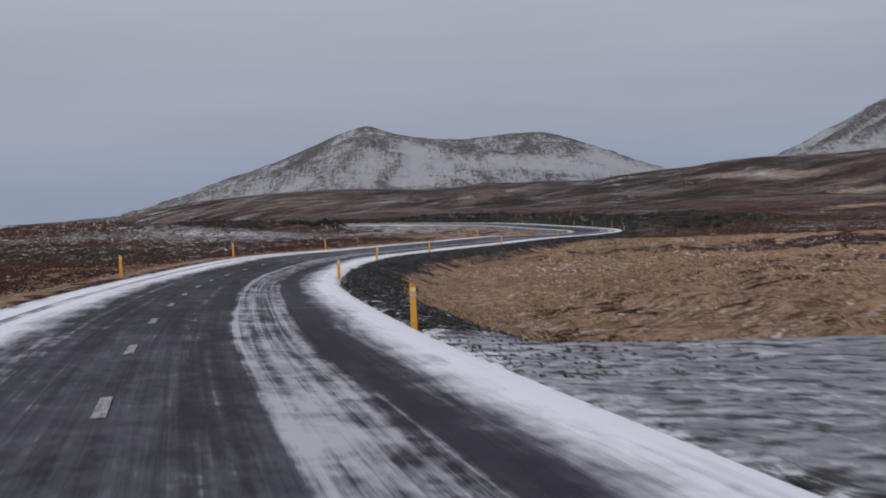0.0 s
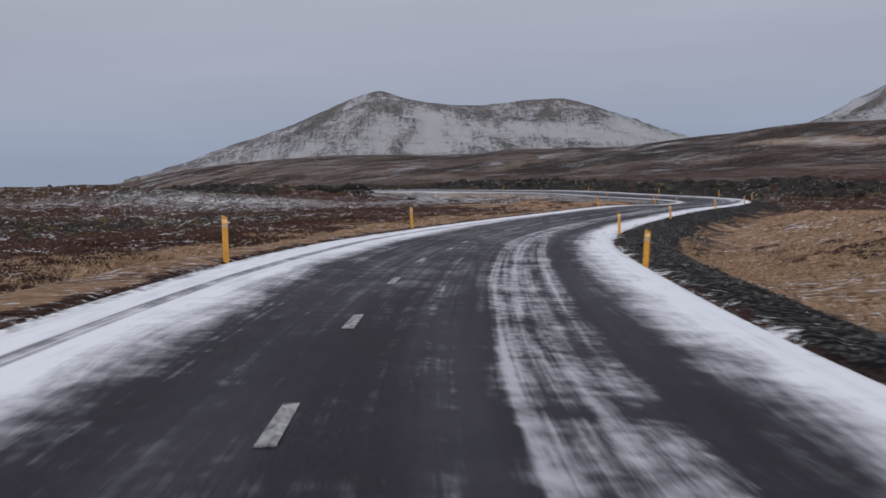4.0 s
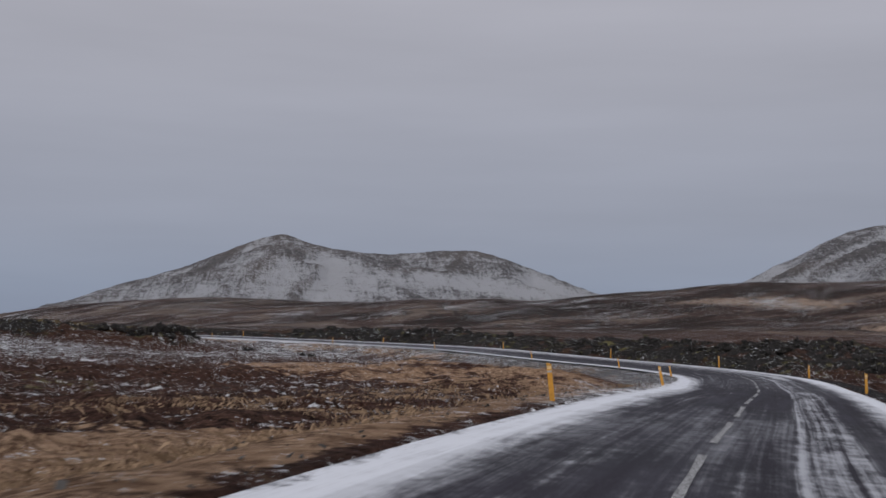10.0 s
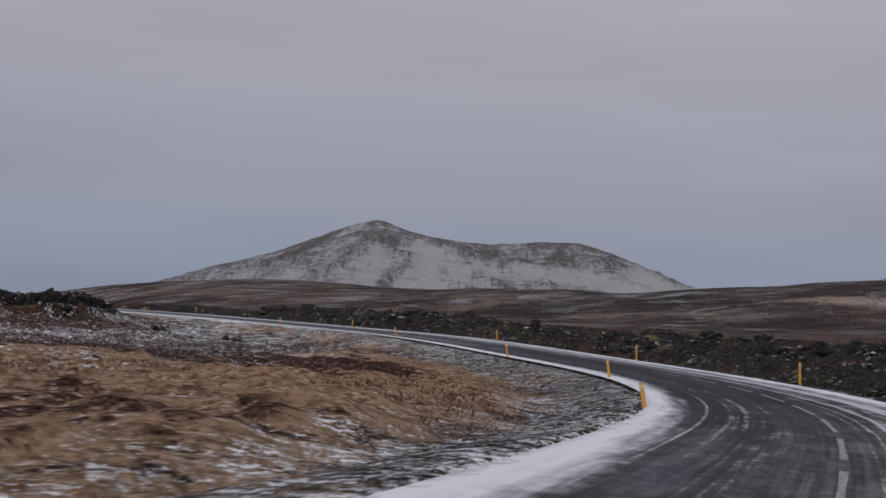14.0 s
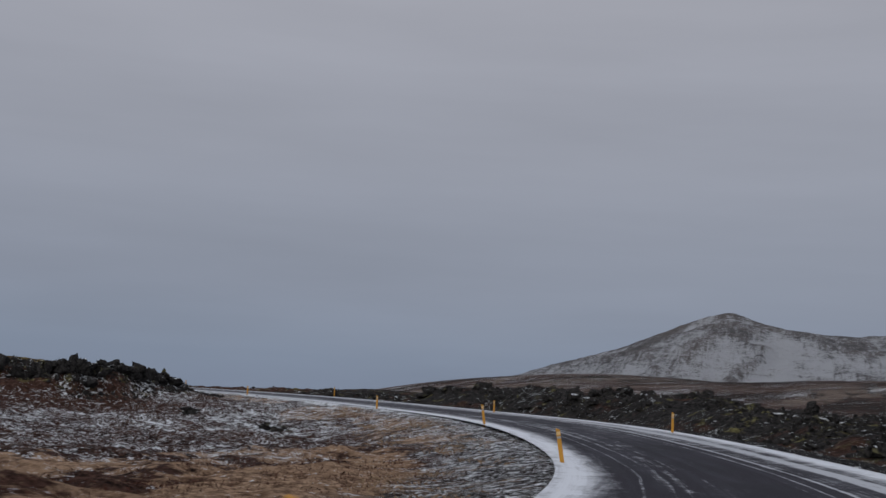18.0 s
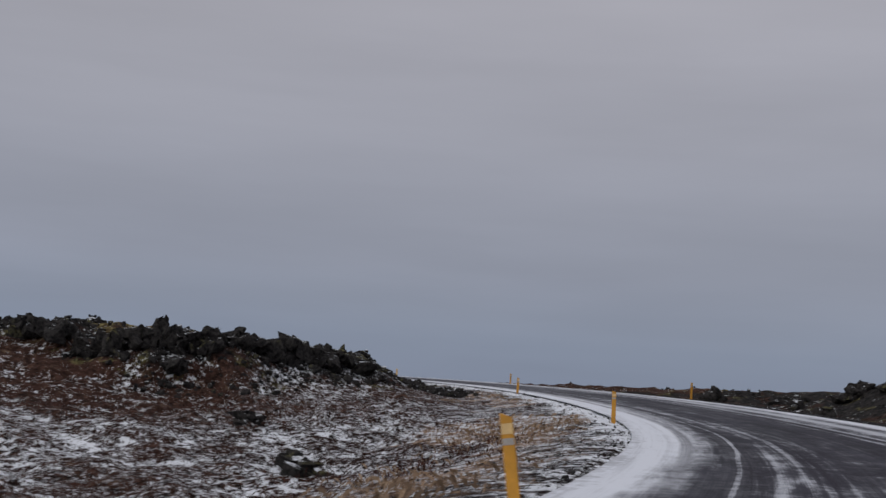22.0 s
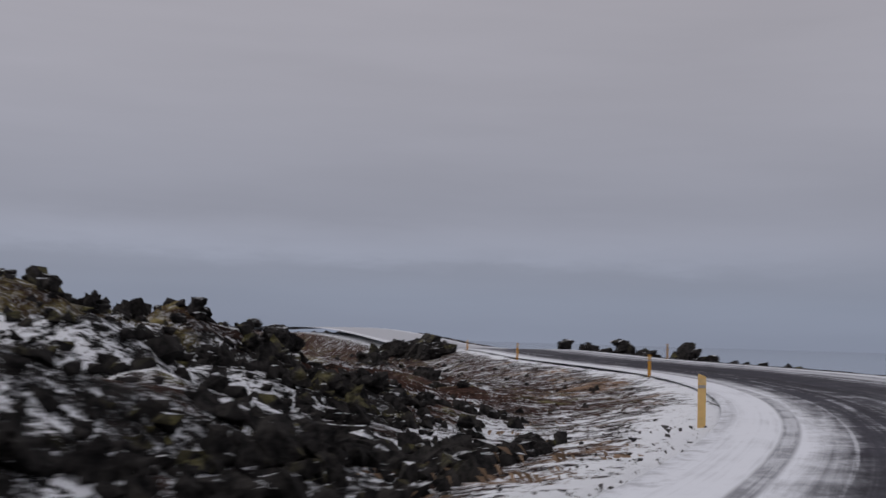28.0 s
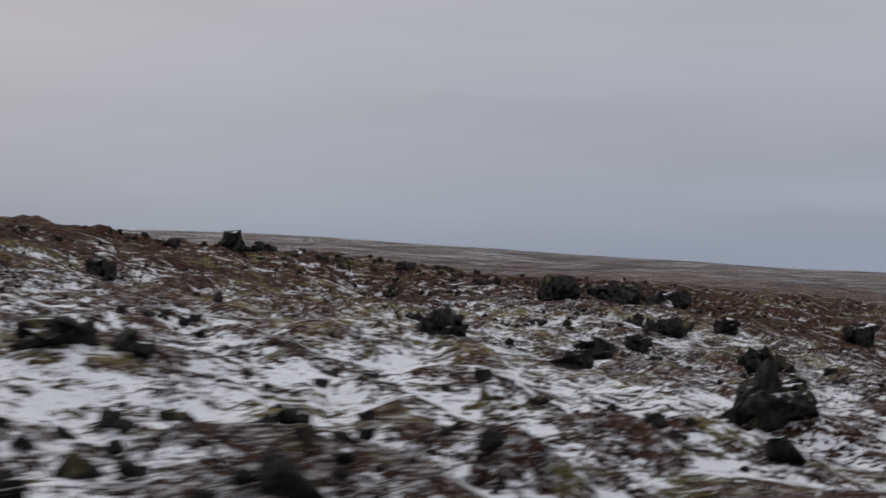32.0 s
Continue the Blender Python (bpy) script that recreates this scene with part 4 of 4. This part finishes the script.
# ---- lava rocks ----
def lava_material():
    g = Graph("dark_lava")
    co = g.coords()
    geo = g.n.new("ShaderNodeNewGeometry")
    up = g.n.new("ShaderNodeSeparateXYZ")
    g.l.new(geo.outputs["Normal"], up.inputs[0])
    world_co = geo.outputs["Position"]
    a, b = g.noise(world_co, 6, 7, .7), g.noise(world_co, .8, 4, .6)
    col = g.mix(g.ramp(a, .3, .72), (.009, .009, .010, 1), (.060, .056, .054, 1))
    moss = g.mix(g.ramp(a, .35, .65), (.06, .055, .018, 1), (.27, .25, .10, 1))
    m = g.math("MULTIPLY", g.math("MULTIPLY", g.ramp(b, .55, .68), g.ramp(up.outputs["Z"], .1, .6)), .6)
    col = g.mix(m, col, moss)
    sn = g.math("ADD", g.math("MULTIPLY", up.outputs["Z"], .55), g.math("MULTIPLY", g.noise(world_co, 2.2, 6, .7), .75))
    col = g.mix(g.ramp(sn, .89, .98), col, SNOW)
    g.bump(a, 1.0, .12)
    return g.done(col, .95, .05)


LAVA = lava_material()


def chunk(r, at, size, turn):
    """One broken block: the hull of points on a rough box."""
    out = []
    for k in range(15):
        p = Vector((r.uniform(-1, 1), r.uniform(-1, 1), r.uniform(-1, 1)))
        p = p / max(abs(p.x), abs(p.y), abs(p.z)) if k % 3 else p.normalized()
        out.append(at + turn @ Vector((p.x * size[0], p.y * size[1], p.z * size[2])) * r.uniform(.82, 1.06))
    return out


def rock_mesh(seed, blocks, name="lava_rock"):
    """Clinker: broken blocks grown together, wide at the foot and jagged on top, about one metre across."""
    r = random.Random(seed)
    bm = bmesh.new()
    for k in range(blocks):
        far = 0 if not k else r.uniform(.10, .40)
        way = r.uniform(0, 6.28)
        h = r.uniform(.10, .20) * (1.0 if k else 1.3)
        at = Vector((math.cos(way) * far, math.sin(way) * far * .8, r.uniform(-.12, .30) * (1 - 1.6 * far) + .03))
        turn = Euler((r.uniform(-.6, .6), r.uniform(-.6, .6), r.uniform(0, 3.1))).to_matrix()
        vs = [bm.verts.new(p) for p in chunk(r, at, (h * r.uniform(.9, 1.7), h * r.uniform(.8, 1.3), h * r.uniform(.7, 1.3)), turn)]
        hull = bmesh.ops.convex_hull(bm, input=vs)
        bmesh.ops.delete(bm, geom=[v for v in hull["geom_interior"] if isinstance(v, bmesh.types.BMVert)], context="VERTS")
    rough = bpy.data.meshes.new("blocks")
    bm.to_mesh(rough)
    bm.free()
    holder = new("blocks", rough)
    skin = holder.modifiers.new("skin", "REMESH")
    skin.mode, skin.octree_depth, skin.scale, skin.use_remove_disconnected, skin.threshold = "SHARP", 4, .92, True, 1.0
    me = bpy.data.meshes.new_from_object(holder.evaluated_get(bpy.context.evaluated_depsgraph_get()))
    bpy.data.objects.remove(holder)
    me.name = name
    me.materials.clear()
    me.materials.append(LAVA)
    return me


ROCKS = [rock_mesh(100 + k, 9 + k % 6) for k in range(18)]
first_rock = 0


def lava_rock(x, y, size, tall=1.0, label="dark porous lava rock half sunk in the moor", sink=.12):
    global first_rock
    first_rock += 1
    ob = new("lava_rock", ROCKS[first_rock % len(ROCKS)])
    z = ground_z(x, y)
    ob.matrix_world = Matrix.Translation((x, y, z + size * tall * (.14 - sink))) @ Matrix.Rotation((first_rock * 2.4) % 6.28, 4, "Z") @ Matrix.Diagonal((size, size, size * tall, 1))
    return tagged(ob, label, "rock", "lava rocks on the moor")


PINNACLE = "jagged dark lava pinnacle on the skyline of the moor"
MOSSY = "dark lava boulder with pale moss and a little snow"
for x, y, size, tall, label in ((-10.5, 263.7, 1.2, 2.0, PINNACLE), (-10.9, 263.3, 1.8, 1.2, PINNACLE), (-10.0, 263.9, 1.6, 1.3, PINNACLE), (-9.6, 264.5, 1.5, 1.3, PINNACLE), (-9.3, 265.1, 1.6, 1.2, PINNACLE), (-11.8, 262.9, 1.5, 1.5, PINNACLE), (-12.8, 262.5, 1.4, 1.3, PINNACLE), (-13.9, 262.3, 1.5, 1.15, PINNACLE),
                                (-15.6, 262.2, 2.0, 1.0, PINNACLE), (-17.2, 262.0, 1.9, 1.0, PINNACLE), (-8.9, 266.2, 1.3, 1.2, PINNACLE), (-8.7, 266.8, 1.6, 1.1, PINNACLE), (-8.4, 267.6, 1.5, 1.1, MOSSY), (-8.1, 268.3, 1.0, 1.5, PINNACLE), (-8.5, 268.6, 2.0, 1.05, PINNACLE), (-7.9, 269.5, 1.9, 1.0, PINNACLE), (-7.9, 270.8, 1.7, .9, PINNACLE), (-8.0, 272.2, 1.5, .8, PINNACLE), (-9.3, 271.2, 1.8, 1.1, PINNACLE), (-14.0, 276.2, 1.4, .6, MOSSY), (-12.3, 276.6, 1.2, .6, MOSSY), (.3, 259.4, 1.6, .7, MOSSY), (1.2, 258.6, 1.0, .7, MOSSY), (9.0, 254.2, 1.5, .6, MOSSY), (7.6, 254.9, 1.1, .6, MOSSY), (-63.6, 259.3, 1.5, 1.0, PINNACLE), (-62.6, 258.9, 1.0, .8, MOSSY),
                                (-77.0, 257.3, 1.8, 1.2, PINNACLE), (-78.3, 257.6, 1.4, .8, PINNACLE), (-82.3, 272.6, 2.2, .9, PINNACLE), (-80.6, 271.6, 1.8, .9, PINNACLE), (-41.7, 288.3, 1.1, .8, MOSSY), (-44.8, 286.4, .75, .8, MOSSY), (-43.7, 285.8, .7, .8, MOSSY),
                                (-45.7, 284.8, .6, .9, MOSSY), (-49.3, 284.0, 1.3, .55, MOSSY), (-48.4, 284.2, .7, .9, MOSSY), (14.1, 288.3, 1.2, .9, MOSSY), (12.3, 288.8, 1.1, .8, MOSSY), (16.2, 287.5, 1.1, .8, MOSSY), (23.4, 287.7, 1.0, .8, MOSSY), (-70.3, 280.3, 1.6, .8, MOSSY), (-67, 279.0, 1.4, .8, MOSSY),
                                (-19.7, 281, .7, .9, MOSSY), (-21.7, 278, .9, 1.0, PINNACLE), (-19, 279.3, .7, .9, MOSSY), (-23.4, 285.1, .8, .8, MOSSY), (-69.5, 311.1, 2.4, .9, MOSSY), (-67.4, 310.6, 1.2, .8, MOSSY), (-37.4, 286.6, 1.2, .9, MOSSY), (-38.6, 286.2, .8, .8, MOSSY), (-66.5, 283.0, 1.0, .8, MOSSY),
                                (-64.2, 288.7, 1.8, .9, MOSSY), (-65.6, 288.1, 1.1, .8, MOSSY), (-55.2, 283.2, 1.5, .5, MOSSY), (-78.0, 277.8, 1.5, .9, PINNACLE), (-79.6, 278.9, 1.1, .9, PINNACLE), (-90.3, 278.4, 2.0, 1.1, PINNACLE), (-86.6, 272.4, 3.0, .9, PINNACLE),
                                (-50.2, 289.9, .5, .6, MOSSY), (-51.6, 289.3, .5, .6, MOSSY), (-53.1, 289.7, .5, .6, MOSSY), (-42.2, 289.9, .6, .9, MOSSY), (-37.6, 288.8, .5, .7, MOSSY), (-38.2, 288.2, .5, .8, MOSSY),
                                (-27.3, 285.6, .8, .9, MOSSY), (-26.2, 285.0, .7, .9, MOSSY), (-28.4, 285.2, .75, .9, MOSSY), (-27.0, 284.2, .8, .9, PINNACLE), (-29.4, 284.6, .65, .9, MOSSY), (-25.4, 286.0, .6, .8, MOSSY),
                                (-83.0, 290.0, 2.0, 1.3, PINNACLE), (-91.0, 293.4, 2.6, 1.1, PINNACLE), (-87.2, 294.2, 2.8, 1.0, PINNACLE), (-84.4, 293.6, 2.0, .9, MOSSY), (-99.5, 306.0, 2.0, 1.1, PINNACLE), (-101.0, 307.6, .9, 2.4, PINNACLE), (-90.9, 307.4, 2.9, .95, PINNACLE), (-78.4, 308.6, 2.7, .95, PINNACLE), (-75.6, 309.2, 1.8, 1.1, PINNACLE), (-73.0, 309.6, 2.0, 1.1, PINNACLE), (-70.9, 310.4, 1.8, 1.0, PINNACLE), (-95.0, 306.6, 1.6, .9, MOSSY), (-84.0, 307.6, 1.7, .9, MOSSY), (-95.2, 294.4, 3.0, .95, PINNACLE), (-99.6, 294.2, 2.6, .95, PINNACLE), (-103.8, 293.8, 3.0, .95, PINNACLE), (-108.2, 293.2, 3.2, .95, PINNACLE), (-113.0, 291.6, 3.2, .9, MOSSY),
                                (-73.0, 283.6, 1.3, 1.2, MOSSY), (-72.6, 280.4, .7, 1.2, MOSSY), (-194, 274, 3.0, .8, PINNACLE), (-194, 278.5, 4.2, .9, PINNACLE), (-194, 281.5, 4.0, .9, PINNACLE), (-193, 285, 4.0, 1.0, PINNACLE)):
    lava_rock(x, y, size, tall, label)

nr = np.random.RandomState(11)


def scatter(n, boxes, keep):
    """Random places in boxes, kept by a rule; with their heights."""
    out = []
    for x0, x1, y0, y1, share in boxes:
        k = int(n * share)
        px, py = nr.uniform(x0, x1, k), nr.uniform(y0, y1, k)
        r = relief(px, py)
        w = keep(px, py, r)
        ok = nr.uniform(0, 1, k) < w
        out.append(np.c_[px, py, r[0]][ok])
    out = np.vstack(out)
    return out[nr.permutation(len(out))]


def rock_rule(px, py, r):
    z, lat, along, lava, apron, m1, m2, outer = r
    rim = np.clip(m1 * (1 - m1) * 4, 0, 1) * (m1 > .08) * np.maximum(step(261, 263, py), step(-20, -26, px))
    clump = step(.05, .5, fbm(px, py, 6, 3, 61))
    return np.clip(lava * (.06 + 1.1 * clump) * .8 + rim * (.15 + .7 * clump), 0, 1) * (np.abs(lat) > 6.2)


for x, y in nr.uniform((-34.5, 280.6), (-26.5, 284.8), (20, 2)):
    lava_rock(float(x), float(y), float(nr.gamma(5, .10) + .35), float(nr.uniform(.7, 1.1)), "black broken lava block among moss and thin snow")

BOXES = [(-46, -7, 252, 289, .30), (-100, -30, 246, 296, .20), (36, 75, 192, 246, .38), (5, 62, 238, 310, .34), (-45, 20, 296, 330, .06), (-135, -78, 240, 330, .12)]
BIG = scatter(1500, BOXES, rock_rule)[:250]
REST = []
for x, y, z in BIG[:70]:
    lava_rock(float(x), float(y), float(nr.gamma(4, .10) + .28), float(nr.uniform(.65, 1.2)), MOSSY if first_rock % 3 else "dark porous lava rock half sunk in the moor")

def belt_rule(px, py, r):
    lat, along = r[1], r[2]
    return step(7, 10, lat) * (1 - step(20, 32, lat)) * step(196, 212, along) * (1 - step(300, 318, along + .8 * np.maximum(lat - 9, 0))) * (.15 + .85 * step(-.2, .4, fbm(px, py, 9, 3, 67)))


BELT = scatter(3000, [(-8, 75, 185, 306, 1.0)], belt_rule)[:740]
REST += [(x, y, z, .28 + nr.gamma(4, .10)) for x, y, z in BIG[70:]]
beside = np.argsort(relief(BELT[:, 0], BELT[:, 1])[1])
REST += [(x, y, z, min(.5 + nr.gamma(4, .20), 1.6)) for x, y, z in BELT[beside[60:]]]
for x, y, z in BELT[beside[:60]]:
    lava_rock(float(x), float(y), float(min(nr.gamma(4, .20) + .5, 1.55)), float(nr.uniform(.7, 1.0)), "black clinker heap in the lava belt beside the road")


def mound_rule(px, py, r):
    m1 = r[5]
    clump = step(-.35, .35, fbm(px, py, 4, 3, 63))
    return np.clip(step(.06, .3, m1) * (.25 + .75 * clump), 0, 1) * (1 - .6 * step(278, 284, py)) * (1 - .45 * step(.8, .97, m1)) * (np.abs(r[1]) > 6.0) * (1 - .5 * hump(px, py, -21, 274.5, 9, 6, 12)) * np.maximum(step(261, 263, py + fbm(px, py, 5, 2, 64)), step(-20, -26, px))


MOUND = [(-48, -6, 252, 291, 1.0)]
for n, (x, y, z) in enumerate(scatter(190, MOUND, mound_rule)):
    size = float((nr.gamma(5, .09) + .32) * (.65 if y > 277 or x < -16 else 1.0))
    if n < 80:
        lava_rock(float(x), float(y), size, float(nr.uniform(.7, 1.15)), "black broken lava block on the rocky mound")
    else:
        REST.append((x, y, z, size))

# the countless smaller rocks
def joined(name, label, category, places, shapes, sizes, mat, smooth=False, flat=1.0, sink=.1):
    vs, fs, base = [], [], 0
    for k, (x, y, z) in enumerate(places):
        v, f = shapes[k % len(shapes)]
        a, s = nr.uniform(0, 6.28), sizes[k]
        c, d = math.cos(a) * s, math.sin(a) * s
        vs.append(np.c_[v[:, 0] * c - v[:, 1] * d + x, v[:, 0] * d + v[:, 1] * c + y, v[:, 2] * s * flat + z + s * (.25 - sink)])
        fs.append(f + base)
        base += len(v)
    V, F = np.vstack(vs), np.vstack(fs)
    return tagged(new(name, mesh_from(name, V, F, mat, smooth)), label, category, kind="stuff")


def arrays(me):
    v = np.array([tuple(p.co) for p in me.vertices])
    return v, np.array([tuple(p.vertices) for p in me.polygons])


def stone(seed, n=11):
    """A small broken stone."""
    r = random.Random(seed)
    bm = bmesh.new()
    for k in range(n):
        d = Vector((r.uniform(-1, 1), r.uniform(-1, 1), r.uniform(-1, 1)))
        d = d / max(abs(d.x), abs(d.y), abs(d.z)) if k % 2 else d.normalized()
        bm.verts.new(Vector((d.x * .42, d.y * .36, d.z * .34)) * r.uniform(.75, 1.05))
    hull = bmesh.ops.convex_hull(bm, input=bm.verts)
    bmesh.ops.delete(bm, geom=[v for v in hull["geom_interior"] if isinstance(v, bmesh.types.BMVert)], context="VERTS")
    bmesh.ops.triangulate(bm, faces=bm.faces)
    me = bpy.data.meshes.new("stone_shape")
    bm.to_mesh(me)
    bm.free()
    return me


def skins(me):
    """Corners and triangles of a rock."""
    me.calc_loop_triangles()
    return np.array([tuple(p.co) for p in me.vertices]), np.array([tuple(t.vertices) for t in me.loop_triangles])


REST = np.array(REST)
joined("lava_blocks", "black clinker blocks strewn over the lava field", "rocks", REST[:, :3], [skins(me) for me in ROCKS], REST[:, 3], LAVA, sink=.24)
SMALL = [arrays(stone(300 + k)) for k in range(9)]
PILE = scatter(16000, MOUND, mound_rule)
RUBBLE = scatter(80000, BOXES + [(-60, -20, 20, 190, .10), (40, 110, 140, 260, .08)], rock_rule)[:30000]
RUBBLE = np.vstack([RUBBLE, PILE])
joined("lava_rubble", "countless dark lava stones strewn over the moor", "rubble", RUBBLE, SMALL, nr.gamma(2.2, .075, len(RUBBLE)) + .12, LAVA)

# ---- gravel on the verges ----
def gravel_material():
    g = Graph("verge_gravel")
    geo = g.n.new("ShaderNodeNewGeometry")
    col = g.mix(geo.outputs["Random Per Island"], (.015, .015, .017, 1), (.13, .125, .125, 1))
    return g.done(col, .9, .25)


def verge_rule(px, py, r):
    z, lat, along, lava, apron, m1, m2, outer = r
    a = np.abs(lat)
    return (a > 3.9) * (1 - step(5.5, 8.2, a)) * np.where(lat < 0, .15 + .3 * step(90, 130, along), 1.0)


def along_road(n, s0, s1, l0, l1, rule):
    s, l = nr.uniform(s0, s1, n), nr.uniform(l0, l1, n)
    i = np.clip(np.searchsorted(ROAD_S, s + S0), 0, len(ROAD) - 1)
    px, py = ROAD[i, 0] + ROAD_N[i, 0] * l, ROAD[i, 1] + ROAD_N[i, 1] * l
    r = relief(px, py)
    ok = nr.uniform(0, 1, n) < rule(px, py, r)
    return np.c_[px, py, r[0]][ok]


PEBBLES = np.vstack([along_road(9000, 12, 150, 3.9, 8.4, verge_rule), along_road(9000, 90, 325, -8.4, -3.9, verge_rule)])
CHIPS = [arrays(stone(400 + k, 9)) for k in range(5)]
PEBBLES = PEBBLES[:11000]
joined("verge_gravel", "loose dark gravel on the slope of the verge", "gravel", PEBBLES, CHIPS, nr.gamma(3, .016, len(PEBBLES)) + .022, gravel_material(), flat=.7)

# ---- grass and heath ----
def blade_material(name, dark, light):
    g = Graph(name)
    geo = g.n.new("ShaderNodeNewGeometry")
    col = g.mix(geo.outputs["Random Per Island"], dark, light)
    return g.done(col, .9, .04)


def tuft(blades, tall, spread, seed, bend=1.0):
    """Thin bent blades, laid over by the wind."""
    r = np.random.RandomState(seed)
    v, f = [], []
    for k in range(blades):
        a, lean = r.uniform(0, 6.28), r.uniform(.2, 1.0)
        bx, by = r.normal(0, spread, 2)
        h, w = tall * r.uniform(.35, 1.2), r.uniform(.004, .009)
        wx, wy = -math.sin(a) * w, math.cos(a) * w
        tx, ty = math.cos(a) * lean * h + .8 * bend * h, math.sin(a) * lean * h - .5 * bend * h
        n = len(v)
        v += [(bx - wx, by - wy, -.06), (bx + wx, by + wy, -.06), (bx + tx * .4 + wx, by + ty * .4 + wy, h * .5), (bx + tx, by + ty, h * .6)]
        f += [(n, n + 1, n + 2), (n, n + 2, n + 3)]
    return np.array(v), np.array(f)


def gold_rule(px, py, r):
    z, lat, along, lava, apron, m1, m2, outer = r
    a = np.abs(lat)
    c = np.clip(.45 + .9 * fbm(px, py, 5, 3, 71), 0, 1)
    return (a > 5.2) * (1 - lava) * c * (1 - apron)


def heath_rule(px, py, r):
    z, lat, along, lava, apron, m1, m2, outer = r
    c = np.clip(.2 + 1.3 * fbm(px, py, 6, 3, 72), 0, 1)
    return (np.abs(lat) > 6.5) * c * (1 - apron) * (1 - .95 * np.clip(m1 * 3, 0, 1)) * (1 - .5 * lava)


STRAW = np.vstack([along_road(15000, 8, 150, 6, 26, gold_rule), along_road(10000, -5, 165, -16, -4.5, gold_rule), along_road(1500, 200, 345, -9, -4.6, gold_rule)])
joined("straw_grass", "pale straw-coloured winter grass in loose tufts", "grass", STRAW, [tuft(20, .055, .36, k, 2.2) for k in range(8)], nr.uniform(.6, 1.4, len(STRAW)), blade_material("straw_blades", (.13, .088, .058, 1), (.40, .285, .195, 1)), sink=.25)
HEATH = np.vstack([along_road(9000, -5, 150, -30, -8, heath_rule), along_road(14000, 150, 345, -32, -6.5, heath_rule)])
joined("heather", "low reddish brown heather with bare twigs", "heather", HEATH, [tuft(20, .05, .36, 50 + k, 1.0) for k in range(8)], nr.uniform(.6, 1.3, len(HEATH)), blade_material("heather_twigs", (.016, .008, .007, 1), (.105, .048, .036, 1)), sink=.25)

# ---- the radio mast far in the south-west ----
STEEL = plain_material("grey_steel", (.42, .43, .46), .6, .1, 2.0)
mast = tagged(new("radio_mast"), "very tall thin guyed steel radio mast far off", "mast")
mast.matrix_world = pose(-2990, -568, -10)
bm = bmesh.new()
bmesh.ops.create_cone(bm, segments=8, radius1=.8, radius2=.7, depth=420, cap_ends=True, matrix=Matrix.Translation((0, 0, 210)))
part("mast_shaft", bm, STEEL, mast)
for k in range(3):
    for h in (130, 260, 390):
        a = k * 2.09
        foot, head = Vector((math.cos(a) * 180, math.sin(a) * 180, 0)), Vector((0, 0, h))
        bm = bmesh.new()
        bmesh.ops.create_cone(bm, segments=4, radius1=.12, radius2=.12, depth=(head - foot).length, matrix=Matrix.Translation((head + foot) / 2) @ (head - foot).to_track_quat("Z", "Y").to_matrix().to_4x4())
        part("guy_wire", bm, STEEL, mast)
